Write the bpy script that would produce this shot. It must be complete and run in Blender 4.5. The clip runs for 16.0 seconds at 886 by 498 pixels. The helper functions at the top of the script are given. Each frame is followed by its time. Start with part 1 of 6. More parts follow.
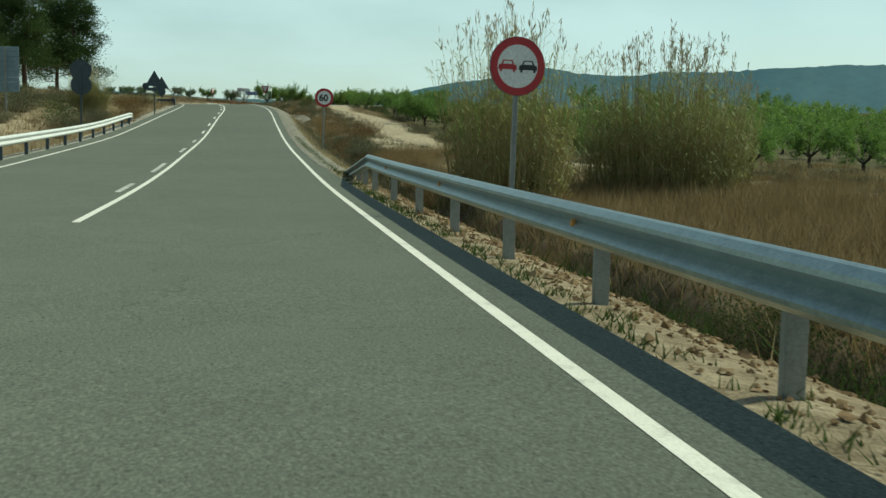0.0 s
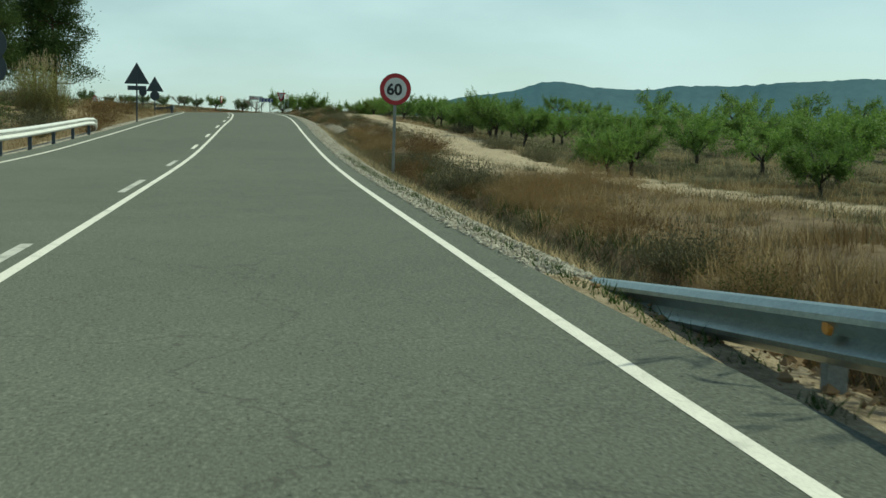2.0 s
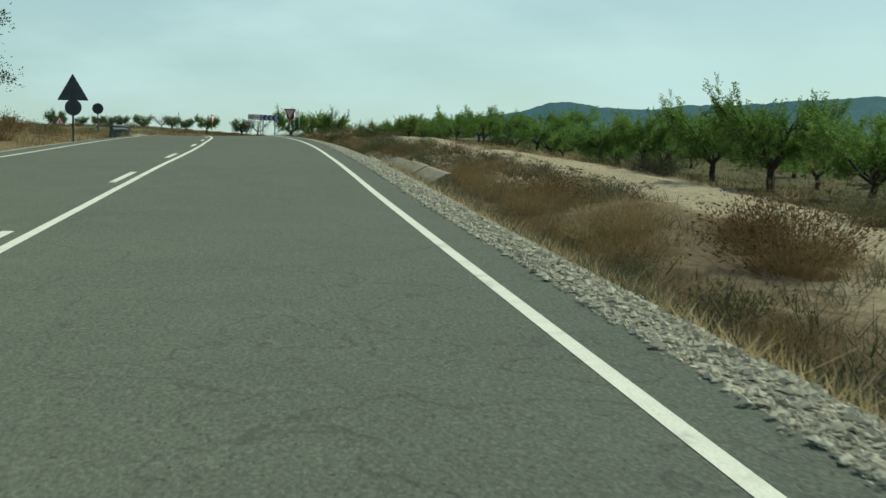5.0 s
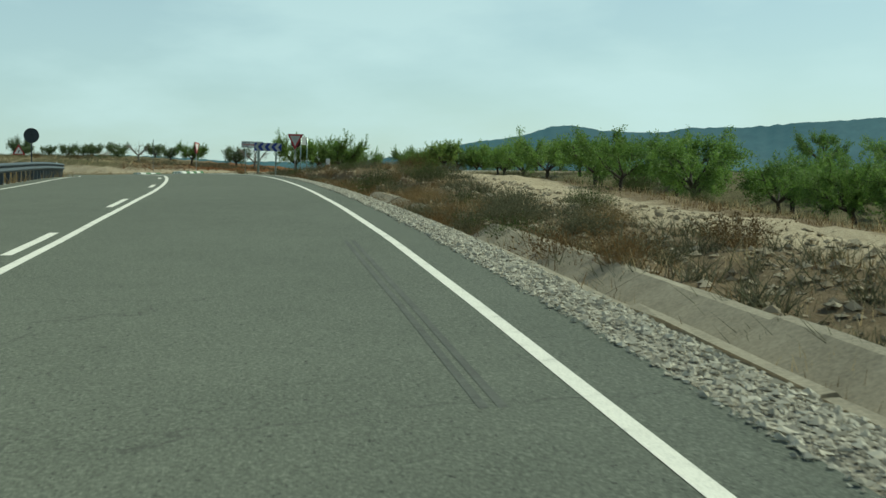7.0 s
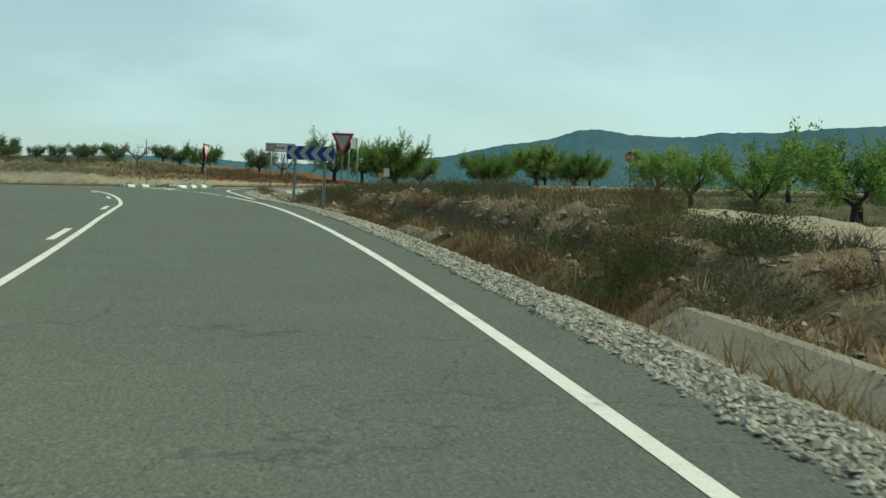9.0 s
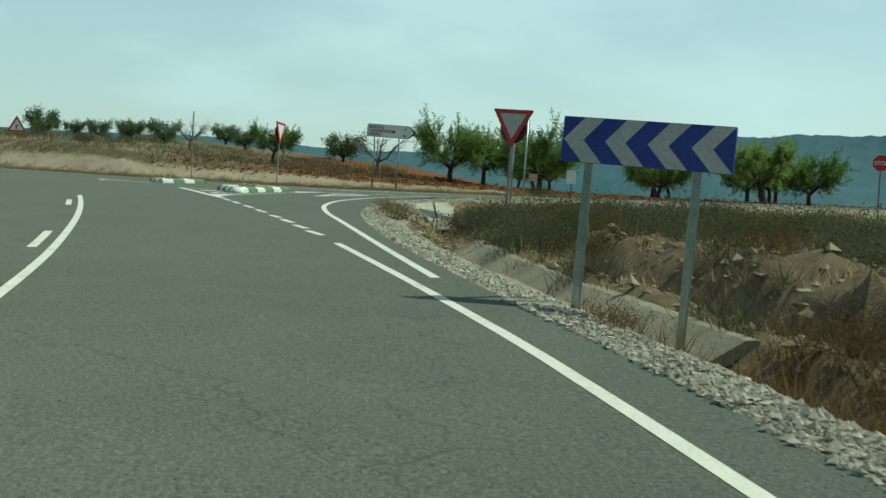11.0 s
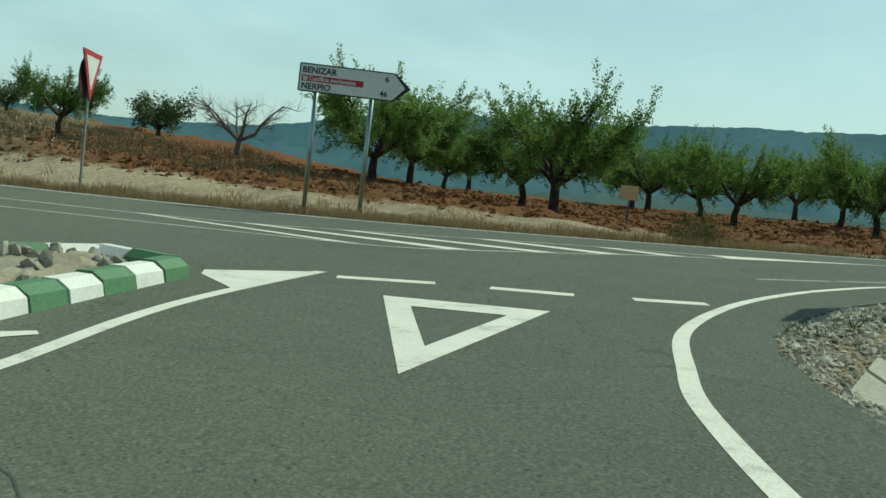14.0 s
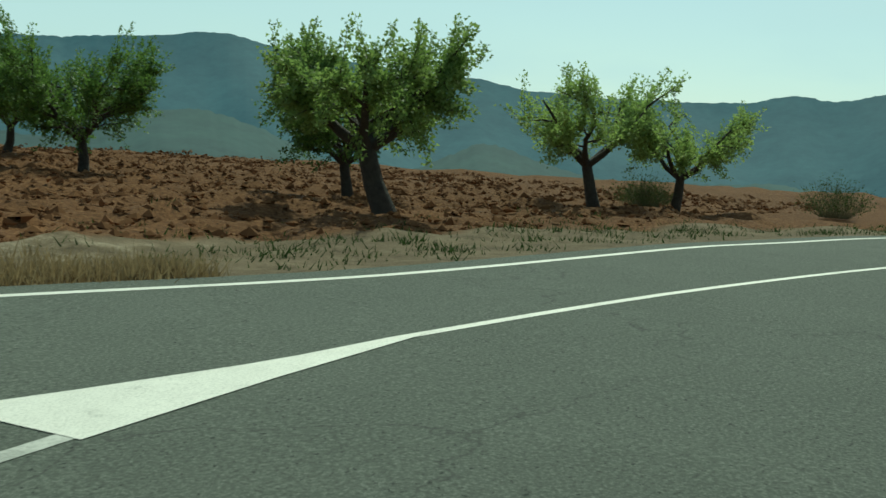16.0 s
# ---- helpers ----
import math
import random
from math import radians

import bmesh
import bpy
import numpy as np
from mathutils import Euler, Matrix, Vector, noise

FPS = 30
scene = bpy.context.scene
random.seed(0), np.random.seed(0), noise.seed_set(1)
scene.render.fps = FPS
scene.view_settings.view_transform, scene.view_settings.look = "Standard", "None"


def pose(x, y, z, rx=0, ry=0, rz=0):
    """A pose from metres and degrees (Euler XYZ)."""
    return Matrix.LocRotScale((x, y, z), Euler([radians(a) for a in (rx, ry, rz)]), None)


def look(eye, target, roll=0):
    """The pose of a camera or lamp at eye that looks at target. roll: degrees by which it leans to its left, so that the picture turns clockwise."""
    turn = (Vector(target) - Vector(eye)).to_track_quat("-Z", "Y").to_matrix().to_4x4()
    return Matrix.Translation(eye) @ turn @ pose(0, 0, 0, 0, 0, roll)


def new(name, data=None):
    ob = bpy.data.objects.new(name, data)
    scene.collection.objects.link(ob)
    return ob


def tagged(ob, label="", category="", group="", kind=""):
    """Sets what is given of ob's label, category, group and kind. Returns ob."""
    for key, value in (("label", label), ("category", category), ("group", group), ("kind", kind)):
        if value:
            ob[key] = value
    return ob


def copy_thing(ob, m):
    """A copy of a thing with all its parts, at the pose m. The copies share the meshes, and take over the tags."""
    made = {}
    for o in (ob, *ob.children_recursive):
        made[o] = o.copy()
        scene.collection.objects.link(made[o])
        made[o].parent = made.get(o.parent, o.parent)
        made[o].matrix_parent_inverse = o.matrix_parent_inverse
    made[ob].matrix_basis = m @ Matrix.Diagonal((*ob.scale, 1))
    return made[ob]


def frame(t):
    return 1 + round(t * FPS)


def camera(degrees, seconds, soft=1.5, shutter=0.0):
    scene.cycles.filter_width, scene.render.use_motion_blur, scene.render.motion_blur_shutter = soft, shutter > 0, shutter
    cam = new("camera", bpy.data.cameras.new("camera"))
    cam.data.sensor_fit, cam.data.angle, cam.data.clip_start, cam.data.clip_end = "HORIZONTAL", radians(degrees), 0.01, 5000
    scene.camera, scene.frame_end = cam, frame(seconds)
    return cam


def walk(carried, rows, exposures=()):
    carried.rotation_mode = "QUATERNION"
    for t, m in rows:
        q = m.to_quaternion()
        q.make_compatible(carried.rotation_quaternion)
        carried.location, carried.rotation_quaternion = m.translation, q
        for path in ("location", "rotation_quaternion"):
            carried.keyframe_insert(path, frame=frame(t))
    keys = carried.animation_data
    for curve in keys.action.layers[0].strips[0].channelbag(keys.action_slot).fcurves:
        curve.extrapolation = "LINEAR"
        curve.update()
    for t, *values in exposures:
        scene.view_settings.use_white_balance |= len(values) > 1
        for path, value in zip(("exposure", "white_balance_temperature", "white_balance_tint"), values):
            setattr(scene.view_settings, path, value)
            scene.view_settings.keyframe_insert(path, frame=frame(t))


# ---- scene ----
cam = camera(42.0, 16.0, shutter=0.06)
# t, x, y, z, yaw, pitch, roll
PATH = [
    (0.0, 0.0, 0.0, 1.207, -9.43, -5.97, -0.98), (0.5, -0.01, 5.805, 1.161, -9.24, -5.8, -1.12),
    (1.0, -0.079, 11.405, 1.142, -9.01, -5.6, -1.16), (1.5, -0.196, 17.163, 1.132, -9.0, -5.48, -1.1),
    (2.0, -0.231, 23.225, 1.105, -8.87, -5.3, -1.1), (2.5, -0.243, 29.726, 1.172, -8.9, -5.13, -1.04),
    (3.0, -0.197, 36.183, 1.283, -8.73, -4.97, -1.02), (3.5, -0.132, 42.569, 1.409, -8.64, -4.8, -0.88),
    (4.0, -0.026, 49.1, 1.536, -8.55, -4.66, -0.84), (4.5, 0.0, 55.716, 1.72, -8.56, -4.49, -0.74),
    (6.8, 0.181, 87.211, 3.041, -8.78, -3.13, -0.27), (7.0, 0.166, 89.88, 3.152, -8.62, -3.04, -0.19),
    (7.5, 0.13, 96.506, 3.42, -8.49, -2.96, -0.04), (8.0, 0.049, 103.081, 3.688, -8.38, -2.83, 0.04),
    (8.2, -0.009, 105.713, 3.793, -8.28, -2.82, 0.0), (10.3, -1.504, 133.323, 4.684, -5.4, -3.3, -2.57),
    (10.5, -1.745, 135.703, 4.732, -4.98, -3.37, -2.68), (11.0, -2.418, 141.404, 4.864, -4.2, -3.46, -2.85),
    (11.5, -3.095, 146.823, 4.925, -3.57, -3.46, -3.2), (12.0, -3.791, 151.831, 4.986, -3.06, -3.47, -3.45),
    (12.5, -4.532, 156.613, 5.067, -3.0, -3.5, -3.6), (13.0, -5.113, 161.314, 5.127, -4.13, -4.02, -4.6),
    (13.5, -5.38, 165.802, 5.206, -8.41, -4.05, -4.82), (14.0, -5.236, 170.035, 5.277, -15.24, -3.87, -4.95),
    (14.5, -4.503, 173.969, 5.367, -24.18, -3.6, -5.5), (15.0, -3.286, 177.22, 5.43, -34.16, -3.75, -5.3),
    (15.5, -1.61, 179.798, 5.51, -45.37, -4.7, -4.54), (16.0, 0.529, 181.913, 5.56, -57.93, -5.36, -3.77),
]
walk(cam, [(t, pose(x, y, z, 90 + pitch, roll, yaw)) for t, x, y, z, yaw, pitch, roll in PATH],
     exposures=[(0.0, 0.02, 6850, -17), (4.5, -0.05, 6750, -17), (8.0, -0.02, 6650, -17), (11.0, -0.02, 6550, -20), (12.5, -0.05, 6500, -21), (14.0, -0.08, 6500, -21), (16.0, -0.12, 6450, -24)])

# ---- light: late-morning sun from the right-hand side of the road, thin high haze ----
SUN_AZ, SUN_EL = 70.0, 47.0
world = bpy.data.worlds.new("sky")
scene.world = world
world.use_nodes = True
wt = world.node_tree
sky = wt.nodes.new("ShaderNodeTexSky")
sky.sky_type, sky.sun_disc = "NISHITA", False
sky.sun_elevation, sky.sun_rotation = radians(SUN_EL), radians(SUN_AZ)
sky.air_density, sky.dust_density, sky.ozone_density, sky.altitude = 1.0, 1.6, 1.6, 900
wbg = wt.nodes["Background"]
wbg.inputs["Strength"].default_value = 0.1
wtc, wmap = wt.nodes.new("ShaderNodeTexCoord"), wt.nodes.new("ShaderNodeMapping")
wmap.inputs["Scale"].default_value = (1.7, 1.7, 5.0)
wno, wra, wmx = wt.nodes.new("ShaderNodeTexNoise"), wt.nodes.new("ShaderNodeValToRGB"), wt.nodes.new("ShaderNodeMixRGB")
wno.inputs["Scale"].default_value, wno.inputs["Detail"].default_value = 2.6, 8.0
wra.color_ramp.elements[0].position, wra.color_ramp.elements[1].position = 0.44, 0.64
wra.color_ramp.elements[0].color = (0.50, 0.50, 0.50, 1)
wra.color_ramp.elements[1].color = (0.84, 0.84, 0.84, 1)
wmx.inputs["Color2"].default_value = (6.6, 7.95, 9.2, 1)
wt.links.new(wtc.outputs["Generated"], wmap.inputs["Vector"])
wt.links.new(wmap.outputs["Vector"], wno.inputs["Vector"])
wt.links.new(wno.outputs["Fac"], wra.inputs["Fac"])
wsep, wfall, wmul = wt.nodes.new("ShaderNodeSeparateXYZ"), wt.nodes.new("ShaderNodeMapRange"), wt.nodes.new("ShaderNodeMath")
wfall.inputs[1].default_value, wfall.inputs[2].default_value, wfall.inputs[3].default_value, wfall.inputs[4].default_value = 0.12, 0.6, 1.0, 0.08
wmul.operation = "MULTIPLY"
wt.links.new(wtc.outputs["Generated"], wsep.inputs[0])
wt.links.new(wsep.outputs["Z"], wfall.inputs[0])
wt.links.new(wra.outputs["Color"], wmul.inputs[0])
wt.links.new(wfall.outputs[0], wmul.inputs[1])
wt.links.new(wmul.outputs[0], wmx.inputs["Fac"])
wt.links.new(sky.outputs["Color"], wmx.inputs["Color1"])
wt.links.new(wmx.outputs["Color"], wbg.inputs["Color"])

sun_data = bpy.data.lights.new("sun", "SUN")
sun_data.energy, sun_data.angle, sun_data.color = 4.9, radians(0.6), (1.0, 0.94, 0.83)
sun = new("sun", sun_data)
az, el = radians(SUN_AZ), radians(SUN_EL)
sun.matrix_world = look((math.sin(az) * math.cos(el) * 80, math.cos(az) * math.cos(el) * 80, math.sin(el) * 80), (0, 0, 0))

# ---- materials ----
def material(name, rough=0.8, metal=0.0):
    m = bpy.data.materials.new(name)
    m.use_nodes = True
    b = m.node_tree.nodes["Principled BSDF"]
    b.inputs["Roughness"].default_value, b.inputs["Metallic"].default_value = rough, metal
    b.inputs["Diffuse Roughness"].default_value = 0.6 if rough >= 0.9 else 0.2
    return m, m.node_tree, b


def node(nt, kind, **values):
    n = nt.nodes.new(kind)
    for k, val in values.items():
        n.inputs[k.replace("_", " ")].default_value = val
    return n


def coords(nt):
    return nt.nodes.new("ShaderNodeNewGeometry").outputs["Position"]


def noise_of(nt, pos, scale, detail=5.0, rough=0.6):
    n = node(nt, "ShaderNodeTexNoise", Scale=scale, Detail=detail, Roughness=rough)
    nt.links.new(pos, n.inputs["Vector"])
    return n.outputs["Fac"]


def ramp(nt, fac, stops):
    r = nt.nodes.new("ShaderNodeValToRGB")
    e = r.color_ramp.elements
    while len(e) < len(stops):
        e.new(0.5)
    for el_, (p, c) in zip(e, stops):
        el_.position, el_.color = p, (*c, 1)
    nt.links.new(fac, r.inputs["Fac"])
    return r.outputs["Color"]


def mix(nt, fac, a, b, kind="MIX"):
    n = nt.nodes.new("ShaderNodeMixRGB")
    n.blend_type = kind
    for s, val in zip(("Fac", "Color1", "Color2"), (fac, a, b)):
        if isinstance(val, (int, float)):
            n.inputs[s].default_value = val
        elif isinstance(val, tuple):
            n.inputs[s].default_value = (*val, 1)
        else:
            nt.links.new(val, n.inputs[s])
    return n.outputs["Color"]


def bump(nt, b, height, strength, distance):
    n = node(nt, "ShaderNodeBump", Strength=strength, Distance=distance)
    nt.links.new(height, n.inputs["Height"])
    nt.links.new(n.outputs["Normal"], b.inputs["Normal"])


def speckled(name, dark, light, scale, rough=0.8, metal=0.0, fine=None, relief=0.3, depth=0.01, big=0.6):
    """Two scales of noise between two colours, with a little relief."""
    m, nt, b = material(name, rough, metal)
    pos = coords(nt)
    f1, f2 = noise_of(nt, pos, scale), noise_of(nt, pos, fine or scale * 9, 3.0)
    c = ramp(nt, f1, [(0.3, dark), (0.7, light)])
    c = mix(nt, 0.35, c, ramp(nt, f2, [(0.3, tuple(x * 0.55 for x in dark)), (0.7, tuple(min(1, x * 1.25) for x in light))]))
    nt.links.new(c, b.inputs["Base Color"])
    bump(nt, b, f2, relief, depth)
    return m


def asphalt_material():
    m, nt, b = material("asphalt", 0.95)
    b.inputs["Specular IOR Level"].default_value = 0.15
    pos = coords(nt)
    grain, fine, patch, wide = noise_of(nt, pos, 48, 2, 0.75), noise_of(nt, pos, 22, 3), noise_of(nt, pos, 1.1, 4), noise_of(nt, pos, 0.13, 3)
    c = ramp(nt, grain, [(0.30, (0.036, 0.04, 0.033)), (0.5, (0.120, 0.130, 0.105)), (0.70, (0.30, 0.32, 0.26))])
    c = mix(nt, 0.25, c, ramp(nt, fine, [(0.3, (0.068, 0.073, 0.06)), (0.7, (0.16, 0.171, 0.14))]))
    c = mix(nt, 0.22, c, ramp(nt, patch, [(0.35, (0.08, 0.088, 0.072)), (0.65, (0.145, 0.155, 0.126))]))
    c = mix(nt, 0.25, c, ramp(nt, wide, [(0.3, (0.085, 0.093, 0.076)), (0.7, (0.15, 0.16, 0.131))]))
    # cracks
    vor = node(nt, "ShaderNodeTexVoronoi", Scale=0.22)
    vor.feature = "DISTANCE_TO_EDGE"
    warp = nt.nodes.new("ShaderNodeMixRGB")
    warp.inputs["Fac"].default_value = 0.35
    wn = node(nt, "ShaderNodeTexNoise", Scale=0.6, Detail=5.0)
    nt.links.new(pos, wn.inputs["Vector"])
    addv = nt.nodes.new("ShaderNodeVectorMath")
    sc = nt.nodes.new("ShaderNodeVectorMath")
    sc.operation, sc.inputs[3].default_value = "SCALE", 2.5
    nt.links.new(wn.outputs["Color"], sc.inputs[0])
    nt.links.new(pos, addv.inputs[0])
    nt.links.new(sc.outputs[0], addv.inputs[1])
    nt.links.new(addv.outputs[0], vor.inputs["Vector"])
    crack = ramp(nt, vor.outputs["Distance"], [(0.0, (0.5, 0.5, 0.5)), (0.0022, (0, 0, 0))])
    c = mix(nt, crack, c, (0.05, 0.05, 0.046))
    # open pores between the stones
    pore = ramp(nt, noise_of(nt, pos, 34, 2, 0.5), [(0.29, (0.8, 0.8, 0.8)), (0.355, (0, 0, 0))])
    c = mix(nt, pore, c, (0.03, 0.034, 0.03))
    nt.links.new(c, b.inputs["Base Color"])
    bump(nt, b, grain, 0.45, 0.006)
    return m


def paint_material(name, white, worn=0.42):
    m, nt, b = material(name, 0.7)
    pos = coords(nt)
    f, g = noise_of(nt, pos, 3.0, 6, 0.7), noise_of(nt, pos, 70, 2)
    c = ramp(nt, f, [(worn - 0.14, (0.20, 0.205, 0.18)), (worn, tuple(x * 0.8 for x in white)), (0.75, white)])
    c = mix(nt, 0.35, c, ramp(nt, g, [(0.32, (0.3, 0.3, 0.27)), (0.55, white)]))
    nt.links.new(c, b.inputs["Base Color"])
    bump(nt, b, g, 0.3, 0.004)
    return m


def ground_material():
    """Soil whose kinds follow the colour attribute: red = ploughed red earth, green = weeds and grass, blue = pale dirt and gravel."""
    m, nt, b = material("ground", 1.0)
    b.inputs["Specular IOR Level"].default_value = 0.1
    pos = coords(nt)
    att = nt.nodes.new("ShaderNodeVertexColor")
    att.layer_name = "zone"
    sep = nt.nodes.new("ShaderNodeSeparateColor")
    nt.links.new(att.outputs["Color"], sep.inputs[0])
    n1, n2, n3, n4 = noise_of(nt, pos, 0.35, 6), noise_of(nt, pos, 2.4, 6, 0.7), noise_of(nt, pos, 14, 4, 0.7), noise_of(nt, pos, 60, 2)
    tan = ramp(nt, n2, [(0.25, (0.10, 0.075, 0.045)), (0.5, (0.19, 0.14, 0.085)), (0.75, (0.28, 0.215, 0.14))])
    red = ramp(nt, n3, [(0.25, (0.055, 0.026, 0.011)), (0.5, (0.165, 0.073, 0.029)), (0.75, (0.27, 0.14, 0.062))])
    weeds = ramp(nt, n2, [(0.25, (0.05, 0.055, 0.022)), (0.55, (0.12, 0.115, 0.055)), (0.8, (0.24, 0.20, 0.11))])
    pale = ramp(nt, n3, [(0.25, (0.24, 0.19, 0.13)), (0.5, (0.42, 0.345, 0.235)), (0.8, (0.57, 0.49, 0.365))])
    def masked(out, spread):
        add = nt.nodes.new("ShaderNodeMath")
        add.operation = "ADD"
        sub = nt.nodes.new("ShaderNodeMath")
        sub.operation, sub.inputs[1].default_value = "MULTIPLY_ADD", spread
        sub.inputs[2].default_value = -spread * 0.5
        nt.links.new(n2, sub.inputs[0])
        nt.links.new(out, add.inputs[0])
        nt.links.new(sub.outputs[0], add.inputs[1])
        return ramp(nt, add.outputs[0], [(0.35, (0, 0, 0)), (0.65, (1, 1, 1))])
    c = mix(nt, masked(sep.outputs[0], 0.5), tan, red)
    c = mix(nt, masked(sep.outputs[1], 0.9), c, weeds)
    c = mix(nt, masked(sep.outputs[2], 0.7), c, pale)
    grey = ramp(nt, n3, [(0.25, (0.17, 0.155, 0.125)), (0.5, (0.40, 0.37, 0.305)), (0.8, (0.60, 0.56, 0.47))])
    cells = node(nt, "ShaderNodeTexVoronoi", Scale=24.0, Randomness=1.0)
    nt.links.new(pos, cells.inputs["Vector"])
    bits = ramp(nt, cells.outputs["Color"], [(0.15, (0.2, 0.185, 0.15)), (0.5, (0.40, 0.37, 0.305)), (0.9, (0.66, 0.62, 0.52))])
    # shade of the gaps between stones, painted as a dark colour
    bits = mix(nt, ramp(nt, cells.outputs["Distance"], [(0.35, (0, 0, 0)), (0.75, (0.8, 0.8, 0.8))]), bits, (0.09, 0.08, 0.065))
    c = mix(nt, masked(att.outputs["Alpha"], 0.5), c, mix(nt, 0.35, bits, grey))
    c = mix(nt, 0.5, c, ramp(nt, n4, [(0.3, (0.25, 0.25, 0.25)), (0.7, (0.8, 0.8, 0.8))]), "OVERLAY")
    c = mix(nt, 0.35, c, ramp(nt, n1, [(0.3, (0.3, 0.3, 0.3)), (0.7, (0.68, 0.68, 0.68))]), "OVERLAY")
    nt.links.new(c, b.inputs["Base Color"])
    h = mix(nt, 0.5, n3, n2)
    bump(nt, b, h, 0.9, 0.07)
    return m


def leaf_material(name, dark, light, through_=0.35, rough=0.6):
    m, nt, b = material(name, rough)
    b.inputs["Specular IOR Level"].default_value = 0.3 if rough < 0.9 else 0.05
    info = nt.nodes.new("ShaderNodeNewGeometry")
    rnd = ramp(nt, info.outputs["Random Per Island"], [(0.0, dark), (1.0, light)])
    obj = nt.nodes.new("ShaderNodeObjectInfo")
    c = mix(nt, 0.35, rnd, ramp(nt, obj.outputs["Random"], [(0, tuple(x * 0.8 for x in dark)), (1, tuple(x * 1.1 for x in light))]))
    nt.links.new(c, b.inputs["Base Color"])
    tr = nt.nodes.new("ShaderNodeBsdfTranslucent")
    nt.links.new(c, tr.inputs["Color"])
    mx = nt.nodes.new("ShaderNodeMixShader")
    mx.inputs[0].default_value = through_
    nt.links.new(b.outputs[0], mx.inputs[1])
    nt.links.new(tr.outputs[0], mx.inputs[2])
    nt.links.new(mx.outputs[0], nt.nodes["Material Output"].inputs["Surface"])
    return m


def mountain_material(name, base, haze_glow, gain):
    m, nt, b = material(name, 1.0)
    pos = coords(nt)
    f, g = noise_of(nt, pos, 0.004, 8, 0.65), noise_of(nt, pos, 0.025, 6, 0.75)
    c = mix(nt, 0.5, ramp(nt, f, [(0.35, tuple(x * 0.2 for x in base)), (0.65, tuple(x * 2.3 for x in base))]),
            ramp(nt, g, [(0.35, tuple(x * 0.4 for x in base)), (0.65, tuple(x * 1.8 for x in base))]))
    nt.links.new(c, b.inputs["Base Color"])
    # bluish emission stands in for the haze of distance
    b.inputs["Emission Color"].default_value = (*haze_glow, 1)
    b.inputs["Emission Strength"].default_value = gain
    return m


ASPHALT = asphalt_material()
WHITE = paint_material("road_paint", (0.74, 0.72, 0.65))
WORN = paint_material("worn_road_paint", (0.55, 0.55, 0.5), 0.56)
FAINT = paint_material("faint_road_paint", (0.36, 0.37, 0.33), 0.6)
GROUND = ground_material()
CONCRETE = speckled("concrete", (0.20, 0.17, 0.115), (0.38, 0.33, 0.24), 1.4, 0.9, fine=22)
PALE_CONCRETE = speckled("pale_concrete", (0.34, 0.31, 0.24), (0.54, 0.50, 0.41), 2.2, 0.9, fine=25)
STONE = speckled("limestone", (0.20, 0.19, 0.15), (0.44, 0.41, 0.34), 5.0, 0.9)
GALV = speckled("galvanised_steel", (0.20, 0.25, 0.25), (0.34, 0.40, 0.39), 5.0, 0.36, 0.9, relief=0.05)
POST = speckled("galvanised_post", (0.17, 0.185, 0.175), (0.27, 0.285, 0.27), 7.0, 0.6, 0.45, relief=0.05)
PALE_RAIL = speckled("pale_rail", (0.50, 0.51, 0.50), (0.66, 0.67, 0.65), 4.0, 0.5, 0.2, relief=0.05)
SIGN_WHITE = speckled("sign_white", (0.62, 0.63, 0.62), (0.72, 0.73, 0.72), 3.0, 0.45, relief=0.0)
SIGN_GREY = speckled("sign_reflective_grey", (0.36, 0.38, 0.38), (0.44, 0.46, 0.46), 3.0, 0.45, relief=0.0)
SIGN_RED = speckled("sign_red", (0.34, 0.012, 0.02), (0.42, 0.02, 0.03), 3.0, 0.45, relief=0.0)
SIGN_MAROON = speckled("sign_maroon", (0.05, 0.012, 0.014), (0.09, 0.02, 0.022), 3.0, 0.6, relief=0.0)
SIGN_BLUE = speckled("sign_blue", (0.012, 0.03, 0.22), (0.02, 0.045, 0.30), 3.0, 0.45, relief=0.0)
SIGN_BLACK = speckled("sign_black", (0.012, 0.012, 0.013), (0.025, 0.025, 0.026), 3.0, 0.5, relief=0.0)
SIGN_BACK = speckled("sign_back", (0.035, 0.05, 0.065), (0.06, 0.08, 0.095), 3.0, 0.6, 0.3, relief=0.0)
PANEL_BACK = speckled("panel_back", (0.14, 0.20, 0.24), (0.19, 0.26, 0.30), 2.0, 0.6, 0.3, relief=0.0)
AMBER = speckled("amber_plastic", (0.42, 0.17, 0.02), (0.55, 0.24, 0.03), 9.0, 0.4, relief=0.0)
GREEN = paint_material("kerb_green", (0.05, 0.17, 0.06))
KERB_WHITE = paint_material("kerb_white", (0.74, 0.74, 0.70), 0.40)
PLAQUE = speckled("faded_plaque", (0.36, 0.25, 0.12), (0.52, 0.40, 0.22), 6.0, 0.7, relief=0.0)
BARK = speckled("bark", (0.02, 0.016, 0.012), (0.07, 0.058, 0.045), 9.0, 0.95, relief=0.8, depth=0.03)
GREY_BARK = speckled("grey_bark", (0.10, 0.09, 0.075), (0.24, 0.22, 0.19), 9.0, 0.95, relief=0.8, depth=0.03)
PINE_BARK = speckled("pine_bark", (0.05, 0.03, 0.02), (0.13, 0.08, 0.055), 6.0, 0.95, relief=0.8, depth=0.03)
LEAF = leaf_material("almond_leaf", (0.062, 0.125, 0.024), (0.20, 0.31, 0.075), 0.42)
# lighter copy of the almond leaf, with sunshine put into its colour
LEAF_SUN = leaf_material("sunlit_almond_leaf", (0.11, 0.19, 0.04), (0.33, 0.43, 0.135), 0.48)
OLIVE = leaf_material("olive_leaf", (0.05, 0.085, 0.03), (0.15, 0.20, 0.085), 0.3)
